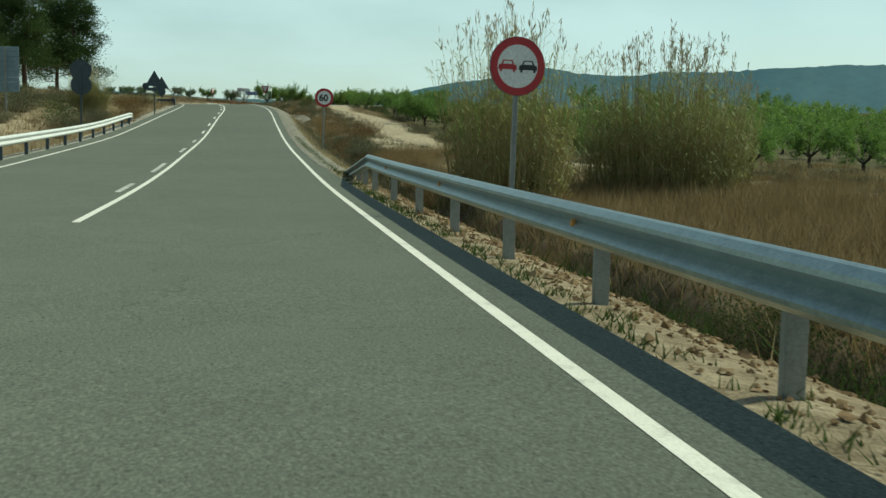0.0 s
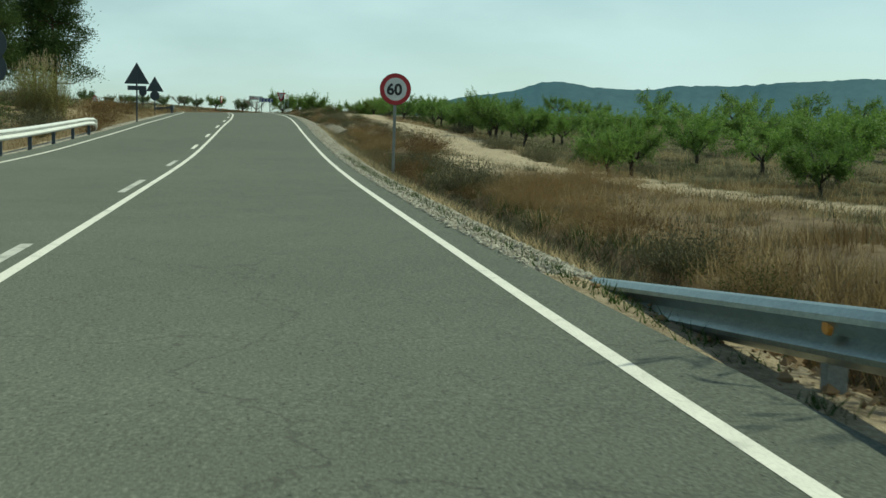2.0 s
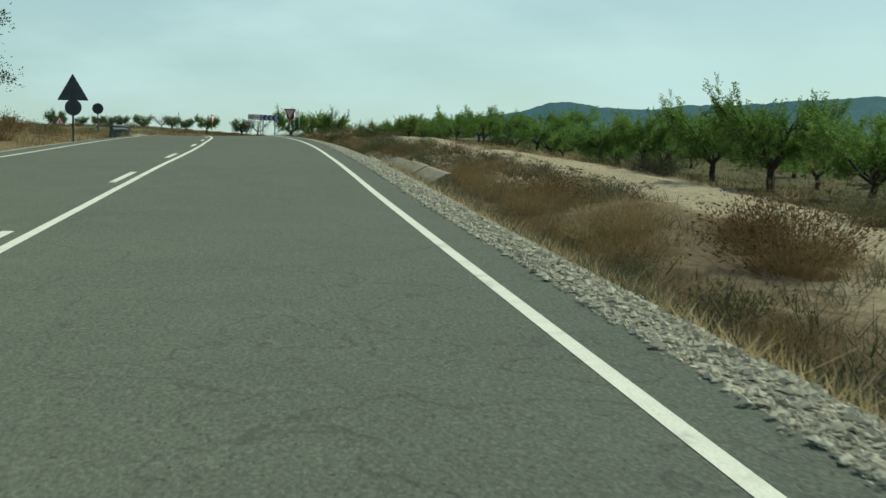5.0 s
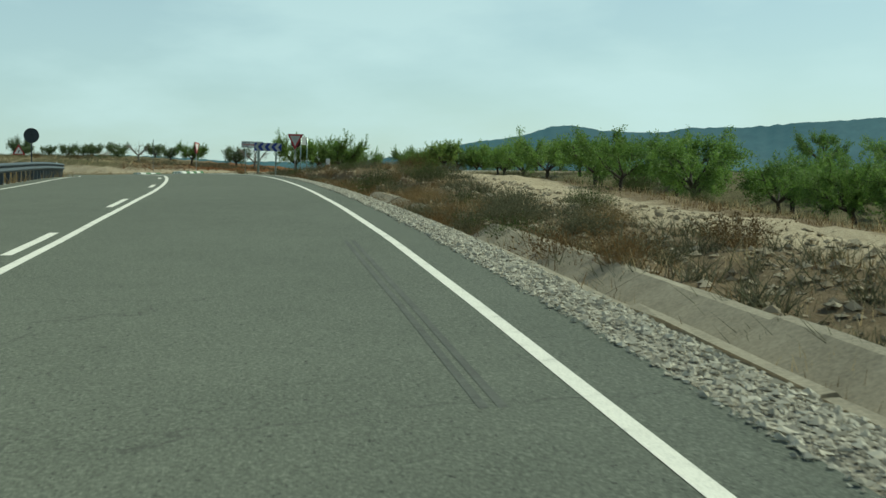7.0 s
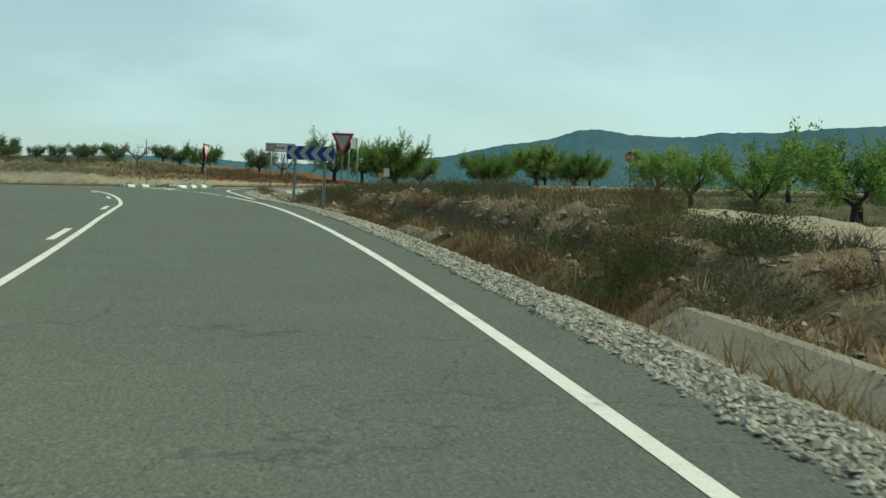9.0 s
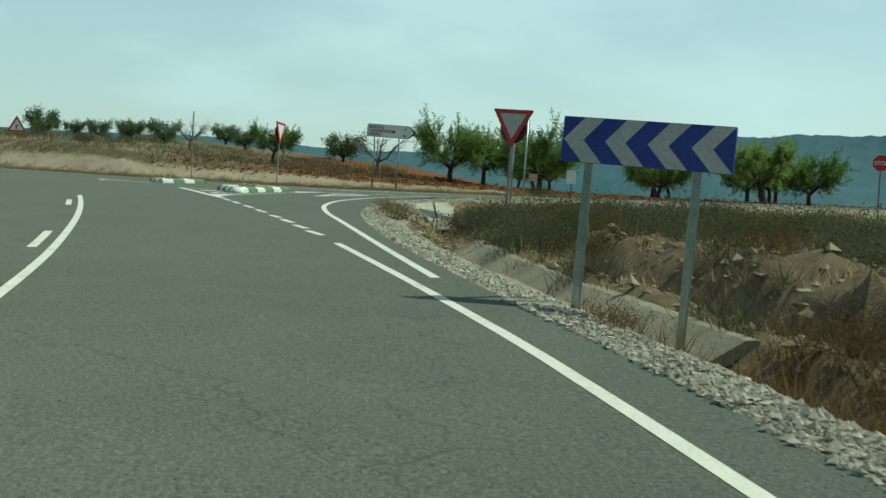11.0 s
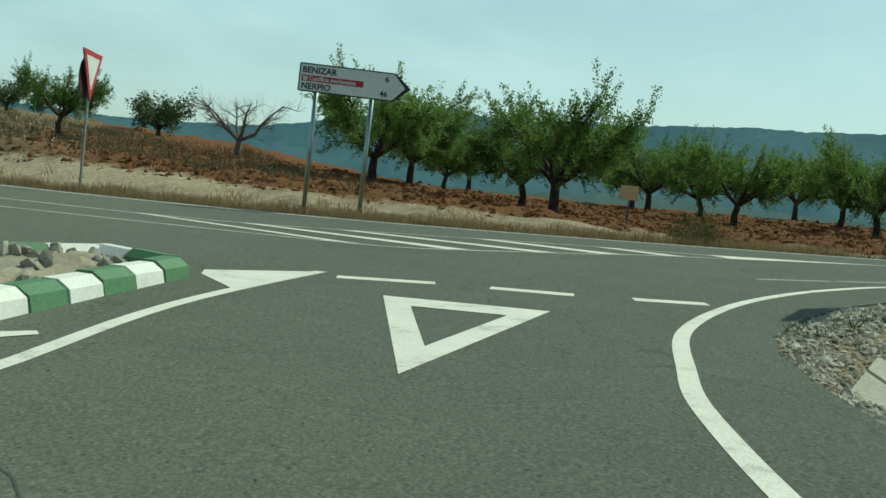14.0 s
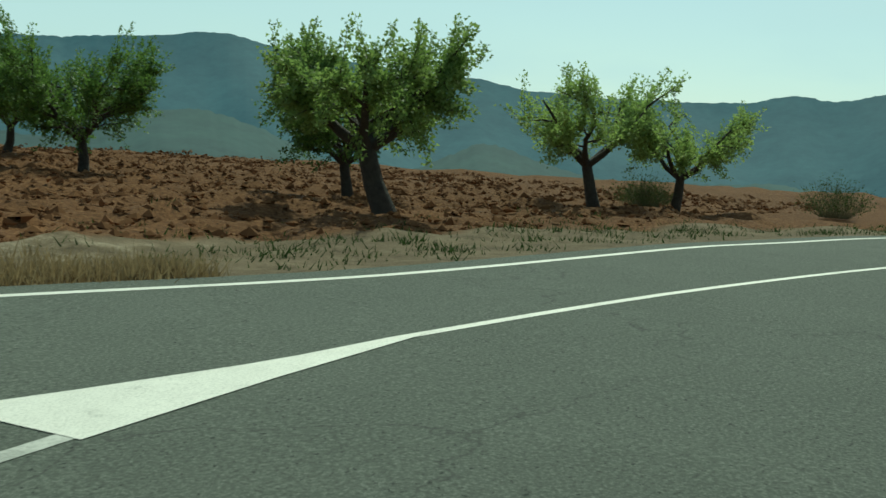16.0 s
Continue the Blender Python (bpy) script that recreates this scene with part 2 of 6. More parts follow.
NEEDLE = leaf_material("pine_needle", (0.03, 0.055, 0.02), (0.10, 0.145, 0.05), 0.2, 0.95)
REED_LEAF = leaf_material("reed_leaf", (0.11, 0.155, 0.045), (0.34, 0.33, 0.13), 0.35)
REED_STEM = leaf_material("reed_stem", (0.22, 0.17, 0.07), (0.46, 0.37, 0.19), 0.1)
PLUME = leaf_material("reed_plume", (0.20, 0.165, 0.10), (0.38, 0.32, 0.20), 0.3)
DRY = leaf_material("dry_grass", (0.12, 0.085, 0.04), (0.37, 0.28, 0.155), 0.3, 1.0)
STRAW = leaf_material("pale_straw", (0.30, 0.23, 0.12), (0.55, 0.44, 0.27), 0.3)
BROWN = leaf_material("brown_shrub", (0.07, 0.048, 0.024), (0.25, 0.165, 0.08), 0.2, 1.0)
RUST = leaf_material("rust_grass", (0.13, 0.09, 0.042), (0.35, 0.25, 0.13), 0.3, 1.0)
GREYBUSH = leaf_material("grey_green_shrub", (0.075, 0.078, 0.046), (0.22, 0.21, 0.135), 0.15, 1.0)
GREENBUSH = leaf_material("green_shrub", (0.03, 0.055, 0.016), (0.10, 0.15, 0.045), 0.2, 1.0)
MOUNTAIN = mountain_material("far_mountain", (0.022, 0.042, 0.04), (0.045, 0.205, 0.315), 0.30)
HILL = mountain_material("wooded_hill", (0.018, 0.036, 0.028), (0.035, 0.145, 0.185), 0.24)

# ---- building helpers ----
rng = np.random.default_rng(7)


def mesh_object(name, verts, faces, mat, parent=None, label="", smooth=False):
    me = bpy.data.meshes.new(name)
    me.from_pydata([tuple(p) for p in verts], [], [tuple(q) for q in faces])
    me.update()
    if mat:
        me.materials.append(mat)
    if smooth:
        me.polygons.foreach_set("use_smooth", [True] * len(me.polygons))
    ob = new(name, me)
    ob.parent = parent
    return tagged(ob, label)


def part(name, bm, mat, parent=None, label="", smooth=False):
    bm.normal_update()
    me = bpy.data.meshes.new(name)
    bm.to_mesh(me)
    bm.free()
    me.materials.append(mat)
    if smooth:
        me.polygons.foreach_set("use_smooth", [True] * len(me.polygons))
    ob = new(name, me)
    ob.parent = parent
    return tagged(ob, label)


def thing(name, m, label, category, group="", kind=""):
    ob = new(name)
    ob.empty_display_size = 0.2
    ob.matrix_basis = m
    return tagged(ob, label, category, group, kind)


def box(bm, sx, sy, sz, m=Matrix(), bevel=0.0):
    made = bmesh.ops.create_cube(bm, size=1.0, matrix=m @ Matrix.Diagonal((sx, sy, sz, 1)))
    if bevel:
        edges = list({e for v in made["verts"] for e in v.link_edges})
        bmesh.ops.bevel(bm, geom=edges, offset=bevel, segments=1, affect="EDGES")
    return bm


def boxed(sx, sy, sz, m=Matrix(), bevel=0.0):
    return box(bmesh.new(), sx, sy, sz, m, bevel)


def rod(bm, a, b, r, sides=10):
    a, b = Vector(a), Vector(b)
    d = b - a
    m = Matrix.Translation((a + b) / 2) @ d.to_track_quat("Z", "Y").to_matrix().to_4x4()
    bmesh.ops.create_cone(bm, cap_ends=True, segments=sides, radius1=r, radius2=r, depth=d.length, matrix=m)
    return bm


def plate(outline, depth, y0=0.0, bevel=0.0):
    """A flat plate in the xz plane whose front is at y0 and whose back lies depth behind it."""
    bm = bmesh.new()
    f = bm.faces.new([bm.verts.new((x, y0, z)) for x, z in outline])
    ext = bmesh.ops.extrude_face_region(bm, geom=[f])
    bmesh.ops.translate(bm, vec=(0, depth, 0), verts=[e for e in ext["geom"] if isinstance(e, bmesh.types.BMVert)])
    bmesh.ops.recalc_face_normals(bm, faces=bm.faces)
    return bm


def disc(r, n=40):
    return [(r * math.cos(2 * math.pi * k / n), r * math.sin(2 * math.pi * k / n)) for k in range(n)]


def rounded(points, r, n=5):
    out = []
    k = len(points)
    for i in range(k):
        p, a, b = Vector(points[i]), Vector(points[i - 1]), Vector(points[(i + 1) % k])
        u, w = (a - p).normalized() * r, (b - p).normalized() * r
        for j in range(n + 1):
            t = j / n
            q = (p + u) * (1 - t) ** 2 + p * 2 * t * (1 - t) + (p + w) * t ** 2
            out.append((q.x, q.y))
    return out


def lettering(text, size, mat, parent, m, bold=0.0, label=""):
    cu = bpy.data.curves.new("lettering", "FONT")
    cu.body, cu.size, cu.offset, cu.extrude = text, size, bold, 0.0015
    tmp = new("lettering_tmp", cu)
    me = bpy.data.meshes.new_from_object(tmp.evaluated_get(bpy.context.evaluated_depsgraph_get()))
    bpy.data.objects.remove(tmp)
    me.materials.clear()
    me.materials.append(mat)
    ob = new("lettering", me)
    ob.parent = parent
    ob.matrix_basis = m @ pose(0, 0, 0, 90, 0, 0)
    return tagged(ob, label)


def tube(path, radii, sides=6):
    """Vertices and faces of a tapered tube along a path."""
    verts, faces = [], []
    path = [Vector(p) for p in path]
    for i, p in enumerate(path):
        d = (path[min(i + 1, len(path) - 1)] - path[max(i - 1, 0)]).normalized()
        u = d.cross(Vector((0.31, 0.17, 0.93) if abs(d.z) < 0.9 else (1, 0, 0))).normalized()
        w = d.cross(u)
        for k in range(sides):
            a = 2 * math.pi * k / sides
            verts.append(p + (u * math.cos(a) + w * math.sin(a)) * radii[i])
    for i in range(len(path) - 1):
        for k in range(sides):
            a, b = i * sides + k, i * sides + (k + 1) % sides
            faces.append((a, b, b + sides, a + sides))
    return verts, faces


def joined(pieces):
    verts, faces = [], []
    for vs, fs in pieces:
        n = len(verts)
        verts += vs
        faces += [tuple(i + n for i in f) for f in fs]
    return verts, faces


def quads_object(name, quads, mat, parent=None, label=""):
    """One mesh out of an (n, 4, 3) or (n, 3, 3) array of loose faces."""
    q = np.asarray(quads, dtype=np.float32)
    n, k = q.shape[:2]
    me = bpy.data.meshes.new(name)
    me.vertices.add(n * k)
    me.vertices.foreach_set("co", q.reshape(-1))
    me.loops.add(n * k)
    me.loops.foreach_set("vertex_index", np.arange(n * k, dtype=np.int32))
    me.polygons.add(n)
    me.polygons.foreach_set("loop_start", np.arange(0, n * k, k, dtype=np.int32))
    me.update(calc_edges=True)
    me.materials.append(mat)
    ob = new(name, me)
    ob.parent = parent
    return tagged(ob, label)


def leaves_at(points, dirs, length, width, spread=0.8):
    """Loose narrow quads at the points, roughly along the directions."""
    n = len(points)
    d = dirs + rng.normal(0, spread, (n, 3))
    d /= np.linalg.norm(d, axis=1)[:, None] + 1e-9
    s = np.cross(d, rng.normal(0, 1, (n, 3)))
    s /= np.linalg.norm(s, axis=1)[:, None] + 1e-9
    ln = (length * rng.uniform(0.6, 1.3, n))[:, None]
    wd = (width * rng.uniform(0.7, 1.3, n))[:, None]
    mid = points + d * ln * 0.5
    return np.stack([points, mid + s * wd, points + d * ln, mid - s * wd], 1)


def blades(points, height, width, lean=0.35):
    """Loose upright triangles: grass blades."""
    n = len(points)
    a = rng.uniform(0, 2 * np.pi, n)
    side = np.stack([np.cos(a), np.sin(a), np.zeros(n)], 1) * (width * rng.uniform(0.6, 1.4, n))[:, None]
    top = points + np.stack([rng.normal(0, lean, n), rng.normal(0, lean, n), np.ones(n)], 1) * (height * rng.uniform(0.5, 1.25, n))[:, None]
    return np.stack([points - side, points + side, top], 1)


# ---- the lie of the land ----
ROAD_Y = [-60, 0, 11.4, 23, 30, 36, 42.6, 49, 55.7, 60, 70, 80, 87, 96.5, 103, 112, 122, 133, 141, 147, 152, 157, 161, 166, 173, 180, 186, 192, 200, 230]
ROAD_Z = [0.3, 0, -0.07, -0.1, -0.04, 0.07, 0.2, 0.33, 0.51, 0.66, 1.07, 1.5, 1.83, 2.21, 2.48, 2.82, 3.14, 3.47, 3.65, 3.73, 3.79, 3.87, 3.95, 4.03, 4.12, 4.23, 4.25, 4.22, 4.2, 4.3]


def road_z(x, y):
    """Height of the road's surface."""
    x, y = np.asarray(x, float), np.asarray(y, float)
    z = sum(np.interp(y + o, ROAD_Y, ROAD_Z) for o in (-3, -1.5, 0, 1.5, 3)) / 5
    bank = np.interp(y, [100, 150, 170, 184, 196], [0, 0.02, 0.02, 0.018, 0.0])
    return z + bank * (np.clip(x, -14, 14) + np.interp(y, [0, 130, 160, 175], [0, 1.2, 3.5, 3.2]))


def bend(y):
    return 0.00207 * np.maximum(np.asarray(y, float) - 112, 0) ** 2


def right_line(y):
    return 1.65 - bend(y) + np.interp(y, [0, 10, 20, 33, 45, 60, 80, 92, 98, 104, 110, 115, 121, 127, 133, 140, 145, 149, 153, 162], [.0, .02, .02, 0, -.05, -.03, .0, .045, .05, .0, -.13, -.27, -.34, -.36, -.35, -.30, -.20, -.07, -.04, 0])


def centre_line(y):
    return right_line(y) - np.interp(y, [0, 45, 60, 80, 108, 120, 138, 148, 155, 172], [3.93, 3.82, 3.82, 3.88, 3.9, 3.84, 3.86, 3.78, 3.74, 3.8])


def left_line(y):
    return centre_line(y) - np.interp(y, [0, 90, 130], [4.38, 4.05, 4.0])


def smooth_curve(points, step=0.5):
    """A Catmull-Rom curve through a few points of the plan."""
    p = [Vector((*q, 0)) for q in points]
    p = [2 * p[0] - p[1]] + p + [2 * p[-1] - p[-2]]
    out = []
    for i in range(1, len(p) - 2):
        n = max(2, int((p[i + 1] - p[i]).length / step))
        for k in range(n):
            t = k / n
            a, b, c, d = p[i - 1:i + 3]
            q = 0.5 * ((2 * b) + (c - a) * t + (2 * a - 5 * b + 4 * c - d) * t * t + (3 * b - a - 3 * c + d) * t ** 3)
            out.append((q.x, q.y))
    out.append((p[-2].x, p[-2].y))
    return out


NOSE = smooth_curve([(-1.57, 153.3), (-2.2, 158.5), (-2.69, 162.8), (-3.01, 165.7), (-3.18, 168.4), (-3.17, 170.5), (-2.94, 172.9), (-2.36, 175.15),
                     (-1.85, 176.4), (-1.15, 177.8), (-0.1, 179.15), (1.05, 180.25), (2.4, 181.2), (4.1, 181.95), (7.5, 182.45), (13.5, 181.8), (20, 178.7), (28, 172.2), (36.5, 164.5), (47, 155), (58, 144)], 0.2)
FAR_LINE = smooth_curve([(64, 150), (50, 163.5), (42, 170.5), (34, 177), (26, 182), (20, 185.2), (16, 186.2), (13.6, 186.7), (9.35, 187.3), (7.6, 187.7), (5.5, 188.4), (2.7, 189.2), (0, 190.2), (-2, 191.2), (-4.3, 192.7),
                         (-7.7, 195.2), (-13, 200.0), (-22, 208.5), (-45, 231), (-80, 266)])


def edge_x(y):
    """The pavement's right-hand edge."""
    return right_line(y) + np.interp(y, [28, 37, 60, 80, 95], [0.56, 0.40, 0.42, 0.5, 0.57])


pavement_right = [(float(edge_x(y)), y) for y in np.arange(-60, 150.1, 2.0)]
pavement_nose = smooth_curve([(-1.1, 152), (-1.75, 157), (-2.1, 160.5), (-2.27, 163.5), (-2.33, 166), (-2.27, 168.5), (-2.12, 171), (-1.87, 173), (-1.45, 175), (-0.84, 177), (0, 178.25), (0.75, 179.0),
                              (1.7, 179.8), (3.0, 180.5), (4.9, 181.05), (7.5, 181.3), (13, 180.7), (19.5, 177.5), (27.5, 171), (36, 163.5), (46, 154.5), (58, 142.5)], 1.0)
pavement_far = [(x + 0.1, y + 0.45) for x, y in FAR_LINE[::2]]
pavement_left = smooth_curve([(-74, 256), (-42, 224), (-27, 207), (-20.5, 194), (-16.0, 180), (float(left_line(164)) - 0.7, 164)], 2.0)
pavement_left += [(float(left_line(y)) - 0.7, y) for y in np.arange(162, -61, -2.0)]
OUTLINE = pavement_right + pavement_nose + pavement_far + pavement_left
OUT_A = np.array(OUTLINE)


def outside(x, y):
    """Distance from the pavement's edge; negative on the pavement."""
    p = np.stack([np.ravel(x), np.ravel(y)], 1)
    a, b = OUT_A, np.roll(OUT_A, -1, 0)
    best, inside = np.full(len(p), 1e9), np.zeros(len(p), bool)
    for q, r in zip(a, b):
        d = r - q
        t = np.clip(((p - q) @ d) / (d @ d + 1e-9), 0, 1)
        best = np.minimum(best, np.hypot(*(p - q - t[:, None] * d).T))
        with np.errstate(divide="ignore", invalid="ignore"):
            hit_ = ((q[1] > p[:, 1]) != (r[1] > p[:, 1])) & (p[:, 0] < (r[0] - q[0]) * (p[:, 1] - q[1]) / (r[1] - q[1] + 1e-12) + q[0])
        inside ^= hit_
    return np.where(inside, -best, best).reshape(np.shape(x))


OGX, OGY = np.arange(-90, 80, 0.5), np.arange(-64, 310, 0.5)
OG = outside(*np.meshgrid(OGX, OGY, indexing="ij"))


def off_road(x, y):
    """outside(), read from a half-metre grid."""
    u, v = np.clip((np.asarray(x, float) + 90) * 2, 0, len(OGX) - 1.001), np.clip((np.asarray(y, float) + 64) * 2, 0, len(OGY) - 1.001)
    i, j = u.astype(int), v.astype(int)
    f, g = u - i, v - j
    return (OG[i, j] * (1 - f) + OG[i + 1, j] * f) * (1 - g) + (OG[i, j + 1] * (1 - f) + OG[i + 1, j + 1] * f) * g


# cross-sections of the right-hand verge, relative to the road: distances out, and heights at stations along the road
D_OUT = [0, 0.5, 1.0, 1.4, 1.8, 2.2, 2.6, 3.0, 3.4, 3.8, 4.3, 6, 8.5, 11, 14, 20]
STATIONS = [-20, 20, 33, 56, 75, 91, 105, 120, 132, 144, 156, 166, 176, 184]
DEEP = [-.03, -.08, -.25, -.45, -.95, -1.4, -1.6, -1.5, -.72, -.72, -.76, -.8, -.72, -.7, -.75, -.8]
PROFILES = [
    [-.03, -.07, -.2, -.32, -.55, -1.1, -1.55, -1.5, -.8, -.75, -.8, -.9, -.87, -.85, -.85, -.85], [-.03, -.07, -.22, -.36, -.75, -1.3, -1.6, -1.5, -.72, -.72, -.76, -.85, -.8, -.8, -.8, -.8],
    DEEP, [-.03, -.08, -.3, -.5, -1.0, -1.5, -1.65, -1.55, -.85, -.85, -.9, -.97, -.92, -.9, -1.0, -1.0],
    [-.03, -.08, -.3, -.5, -.85, -1.2, -1.35, -1.3, -.95, -.95, -.95, -.95, -.9, -1.2, -1.3, -1.3],
    [-.03, -.08, -.22, -.62, -.72, -.62, -.75, -.85, -.8, -.72, -.65, -.55, -.6, -.8, -1.1, -1.2], [-.03, -.06, -.2, -.62, -.72, -.6, -.38, -.4, -.5, -.45, -.33, -.3, -.4, -.7, -1.1, -1.7],
    [-.03, -.06, -.2, -.62, -.72, -.6, -.42, -.45, -.55, -.5, -.33, -.3, -.42, -.6, -1.2, -1.8], [-.03, -.06, -.2, -.62, -.74, -.6, -.34, -.42, -.7, -.72, -.2, -.1, -.25, -.35, -.9, -1.9],
    [-.03, -.06, -.2, -.62, -.74, -.6, -.34, -.45, -.85, -.88, .05, .12, -.05, -.2, -.7, -1.9], [-.03, -.06, -.2, -.62, -.74, -.6, -.32, -.4, -.75, -.75, .0, .05, -.1, -.3, -.5, -.9],
    [-.03, -.06, -.2, -.62, -.76, -.6, -.46, -.42, -.45, -.44, -.42, -.38, -.4, -.45, -.5, -.5], [-.03, -.04, -.1, -.3, -.85, -.9, -.88, -.85, -.75, -.7, -.6, -.5, -.4, -.35, -.35, -.35],
    [-.03, -.05, -.12, -.16, -.2, -.24, -.28, -.3, -.3, -.3, -.3, -.25, -.2, -.2, -.2, -.2]]
LEFT_D, LEFT_H = [0, 0.6, 1.2, 3, 6, 12, 25, 60], [-.03, -.06, -.2, .15, .7, 1.3, 1.9, 2.4]


def wobble(x, y, size, seed=0.0):
    """A smooth pattern of humps, about -1 to 1."""
    k = 2 * np.pi / size
    return (np.sin(k * (x * 0.83 + y * 0.55) + seed) + np.sin(k * (-x * 0.61 + y * 0.9) * 1.37 + seed * 2.1) + np.sin(k * (x * 1.9 + y * 0.37) + 1.3 + seed)
            + np.sin(k * (x * 0.3 - y * 2.1) + 0.4 * seed)) / 4


def land_z(x, y, d=None):
    x, y = np.asarray(x, float), np.asarray(y, float)
    d = off_road(x, y) if d is None else d
    base = road_z(x, np.clip(y, -60, 230))
    dd = np.maximum(d, 0)
    right = np.zeros_like(base)
    st = np.array([np.interp(dd, D_OUT, p) for p in PROFILES])
    yy = np.clip(y, STATIONS[0], STATIONS[-1] - 1e-6)
    k = np.clip(np.searchsorted(STATIONS, yy, side="right") - 1, 0, len(STATIONS) - 2)
    s = np.array(STATIONS, float)
    f = (yy - s[k]) / (s[k + 1] - s[k])
    flat = st.reshape(len(STATIONS), -1)
    idx = np.arange(flat.shape[1])
    kr, fr = k.ravel(), f.ravel()
    right = ((1 - fr) * flat[kr, idx] + fr * flat[kr + 1, idx]).reshape(base.shape) - 0.006 * np.clip(dd - 20, 0, 120)
    left = np.interp(dd, LEFT_D, LEFT_H) * np.interp(y, [110, 160], [1, 0.35])
    # the plateau beyond the cross road
    plateau = 4.27 + 0.055 * np.clip(7 - x, 0, 25) + 0.035 * np.clip(y - 205, 0, 50) * np.clip((12 - x) / 10, 0, 1)
    far = base + np.interp(dd, [0, 0.8, 2.5], [-.03, -.06, 0.0])
    w = np.clip((dd - 0.6) / 3.5, 0, 1)
    far = far * (1 - w) + plateau * w
    beyond = (y - np.interp(x, [p[0] for p in reversed(FAR_LINE)], [p[1] for p in reversed(FAR_LINE)])) > -1.0
    main = np.where(x > right_line(np.clip(y, -60, 175)) - 2, right, left)
    z = base + np.where(beyond, 0, main)
    z = np.where(beyond, far, z)
    near = np.clip((dd - 0.9) / 1.2, 0, 1)
    z = z + near * (0.10 * wobble(x, y, 4.3, 0.3) + 0.06 * wobble(x, y, 1.7, 2.0) + 0.035 * wobble(x, y, 0.9, 4.0))
    # broken edge of the cut bank
    cut = np.exp(-((d - 4.6) / 1.0) ** 2) * np.clip((y - 125) / 15, 0, 1) * np.clip((172 - y) / 8, 0, 1) * (x > 0)
    z = z + cut * (0.25 * wobble(x, y, 2.4, 1.0) + 0.14 * wobble(x, y, 1.1, 2.0))
    # ploughed ridges of the red field
    plough = np.clip(w - 0.5, 0, 0.5) * 2 * beyond * np.clip((x + 13) / 12, 0, 1)
    z = z + plough * (0.055 * np.sin(2 * np.pi * (0.35 * x + 0.94 * y) / 1.3 + 1.2 * wobble(x, y, 6.0, 1.0)) + 0.06 * wobble(x, y, 1.3, 3.0) + 0.07 * wobble(x, y, 3.1, 5.0))
    # the hollow before the culvert
    z = z - 0.7 * np.exp(-((x - 0.05) / 0.65) ** 2 - ((y - 175.2) / 1.6) ** 2)
    # the land falls to the valley beyond the plateau, and far off to the right
    u = x * 0.62 + (y - 190) * 0.78
    z = z - 0.16 * np.clip(u - 42, 0, 500) * np.clip((x + 25) / 30, 0, 1)
    z = z - 0.05 * np.clip(x - 160, 0, 1200)
    r = np.hypot(x, y - 100)
    z = np.where(r > 700, z - 0.02 * (r - 700), z)
    return np.where(d < 0, np.minimum(base - 0.06, z), z)


def at(x, y):
    return float(land_z(np.array([x]), np.array([y]))[0])


def on_road(x, y):
    return float(road_z(x, y))


# ---- ground: one sheet to the horizon ----
def spread(lo, hi, step, reach, grow=1.22):
    out, s = [lo], step
    while out[-1] > -reach:
        s *= grow
        out.append(out[-1] - s)
    out = out[::-1] + list(np.arange(lo + step, hi, step))
    s = step
    while out[-1] < reach:
        s *= grow
        out.append(out[-1] + s)
    return np.array(out)


gx, gy = spread(-16.0, 26.0, 0.28, 3600), spread(-6.0, 216.0, 0.4, 3600)
GX, GY = np.meshgrid(gx, gy, indexing="ij")
GD = np.full(GX.shape, 500.0)
close = (np.abs(GX) < 150) & (GY > -80) & (GY < 330)
GD[close] = outside(GX[close], GY[close])
GZ = land_z(GX, GY, GD)
nx, ny = GX.shape
gi = np.arange(nx * ny).reshape(nx, ny)
gq = np.stack([gi[:-1, :-1], gi[1:, :-1], gi[1:, 1:], gi[:-1, 1:]], -1).reshape(-1, 4)
gme = bpy.data.meshes.new("ground")
gme.vertices.add(nx * ny)
gme.vertices.foreach_set("co", np.stack([GX, GY, GZ], -1).reshape(-1).astype(np.float32))
gme.loops.add(gq.size)
gme.loops.foreach_set("vertex_index", gq.reshape(-1).astype(np.int32))
gme.polygons.add(len(gq))
gme.polygons.foreach_set("loop_start", np.arange(0, gq.size, 4, dtype=np.int32))
gme.polygons.foreach_set("use_smooth", np.ones(len(gq), bool))
gme.update(calc_edges=True)
FARY = np.interp(GX, [p[0] for p in reversed(FAR_LINE)], [p[1] for p in reversed(FAR_LINE)])
past = GY - FARY
TRACK_Y, TRACK_X = [-10, 20, 45, 60, 75, 86, 96, 105, 112, 119, 130, 142, 155, 176], [30, 24, 17.5, 13.5, 11, 10.6, 10.4, 9.6, 8.8, 8.4, 9.3, 10.2, 11, 14]


def track_x(y):
    return np.interp(y, TRACK_Y, TRACK_X)


zr = np.clip((past - 3.0) / 1.5, 0, 1) * np.clip((GX + 13) / 12, 0, 1) * np.clip((90 - past) / 20, 0, 1)
zr = np.maximum(zr, 0.42 * np.exp(-((GX - 3.3) / 1.4) ** 2) * (GY < 34) * (GY > -20))
zg = np.where((past < 0) & (GX > 13), 0.58, 0.28) + 0.25 * (GX > 60) + 0.12 * (GX < 0)
zg = np.where(past > 3, 0.12 + 0.45 * np.clip((-6 - GX) / 10, 0, 1), zg)
zb = np.where((GD > -0.3) & (GD < 1.15) & (past < 0), np.where(((GY < 33) & (GX > 0)) | (GY > 168), 0.5, 0.75), 0.0)
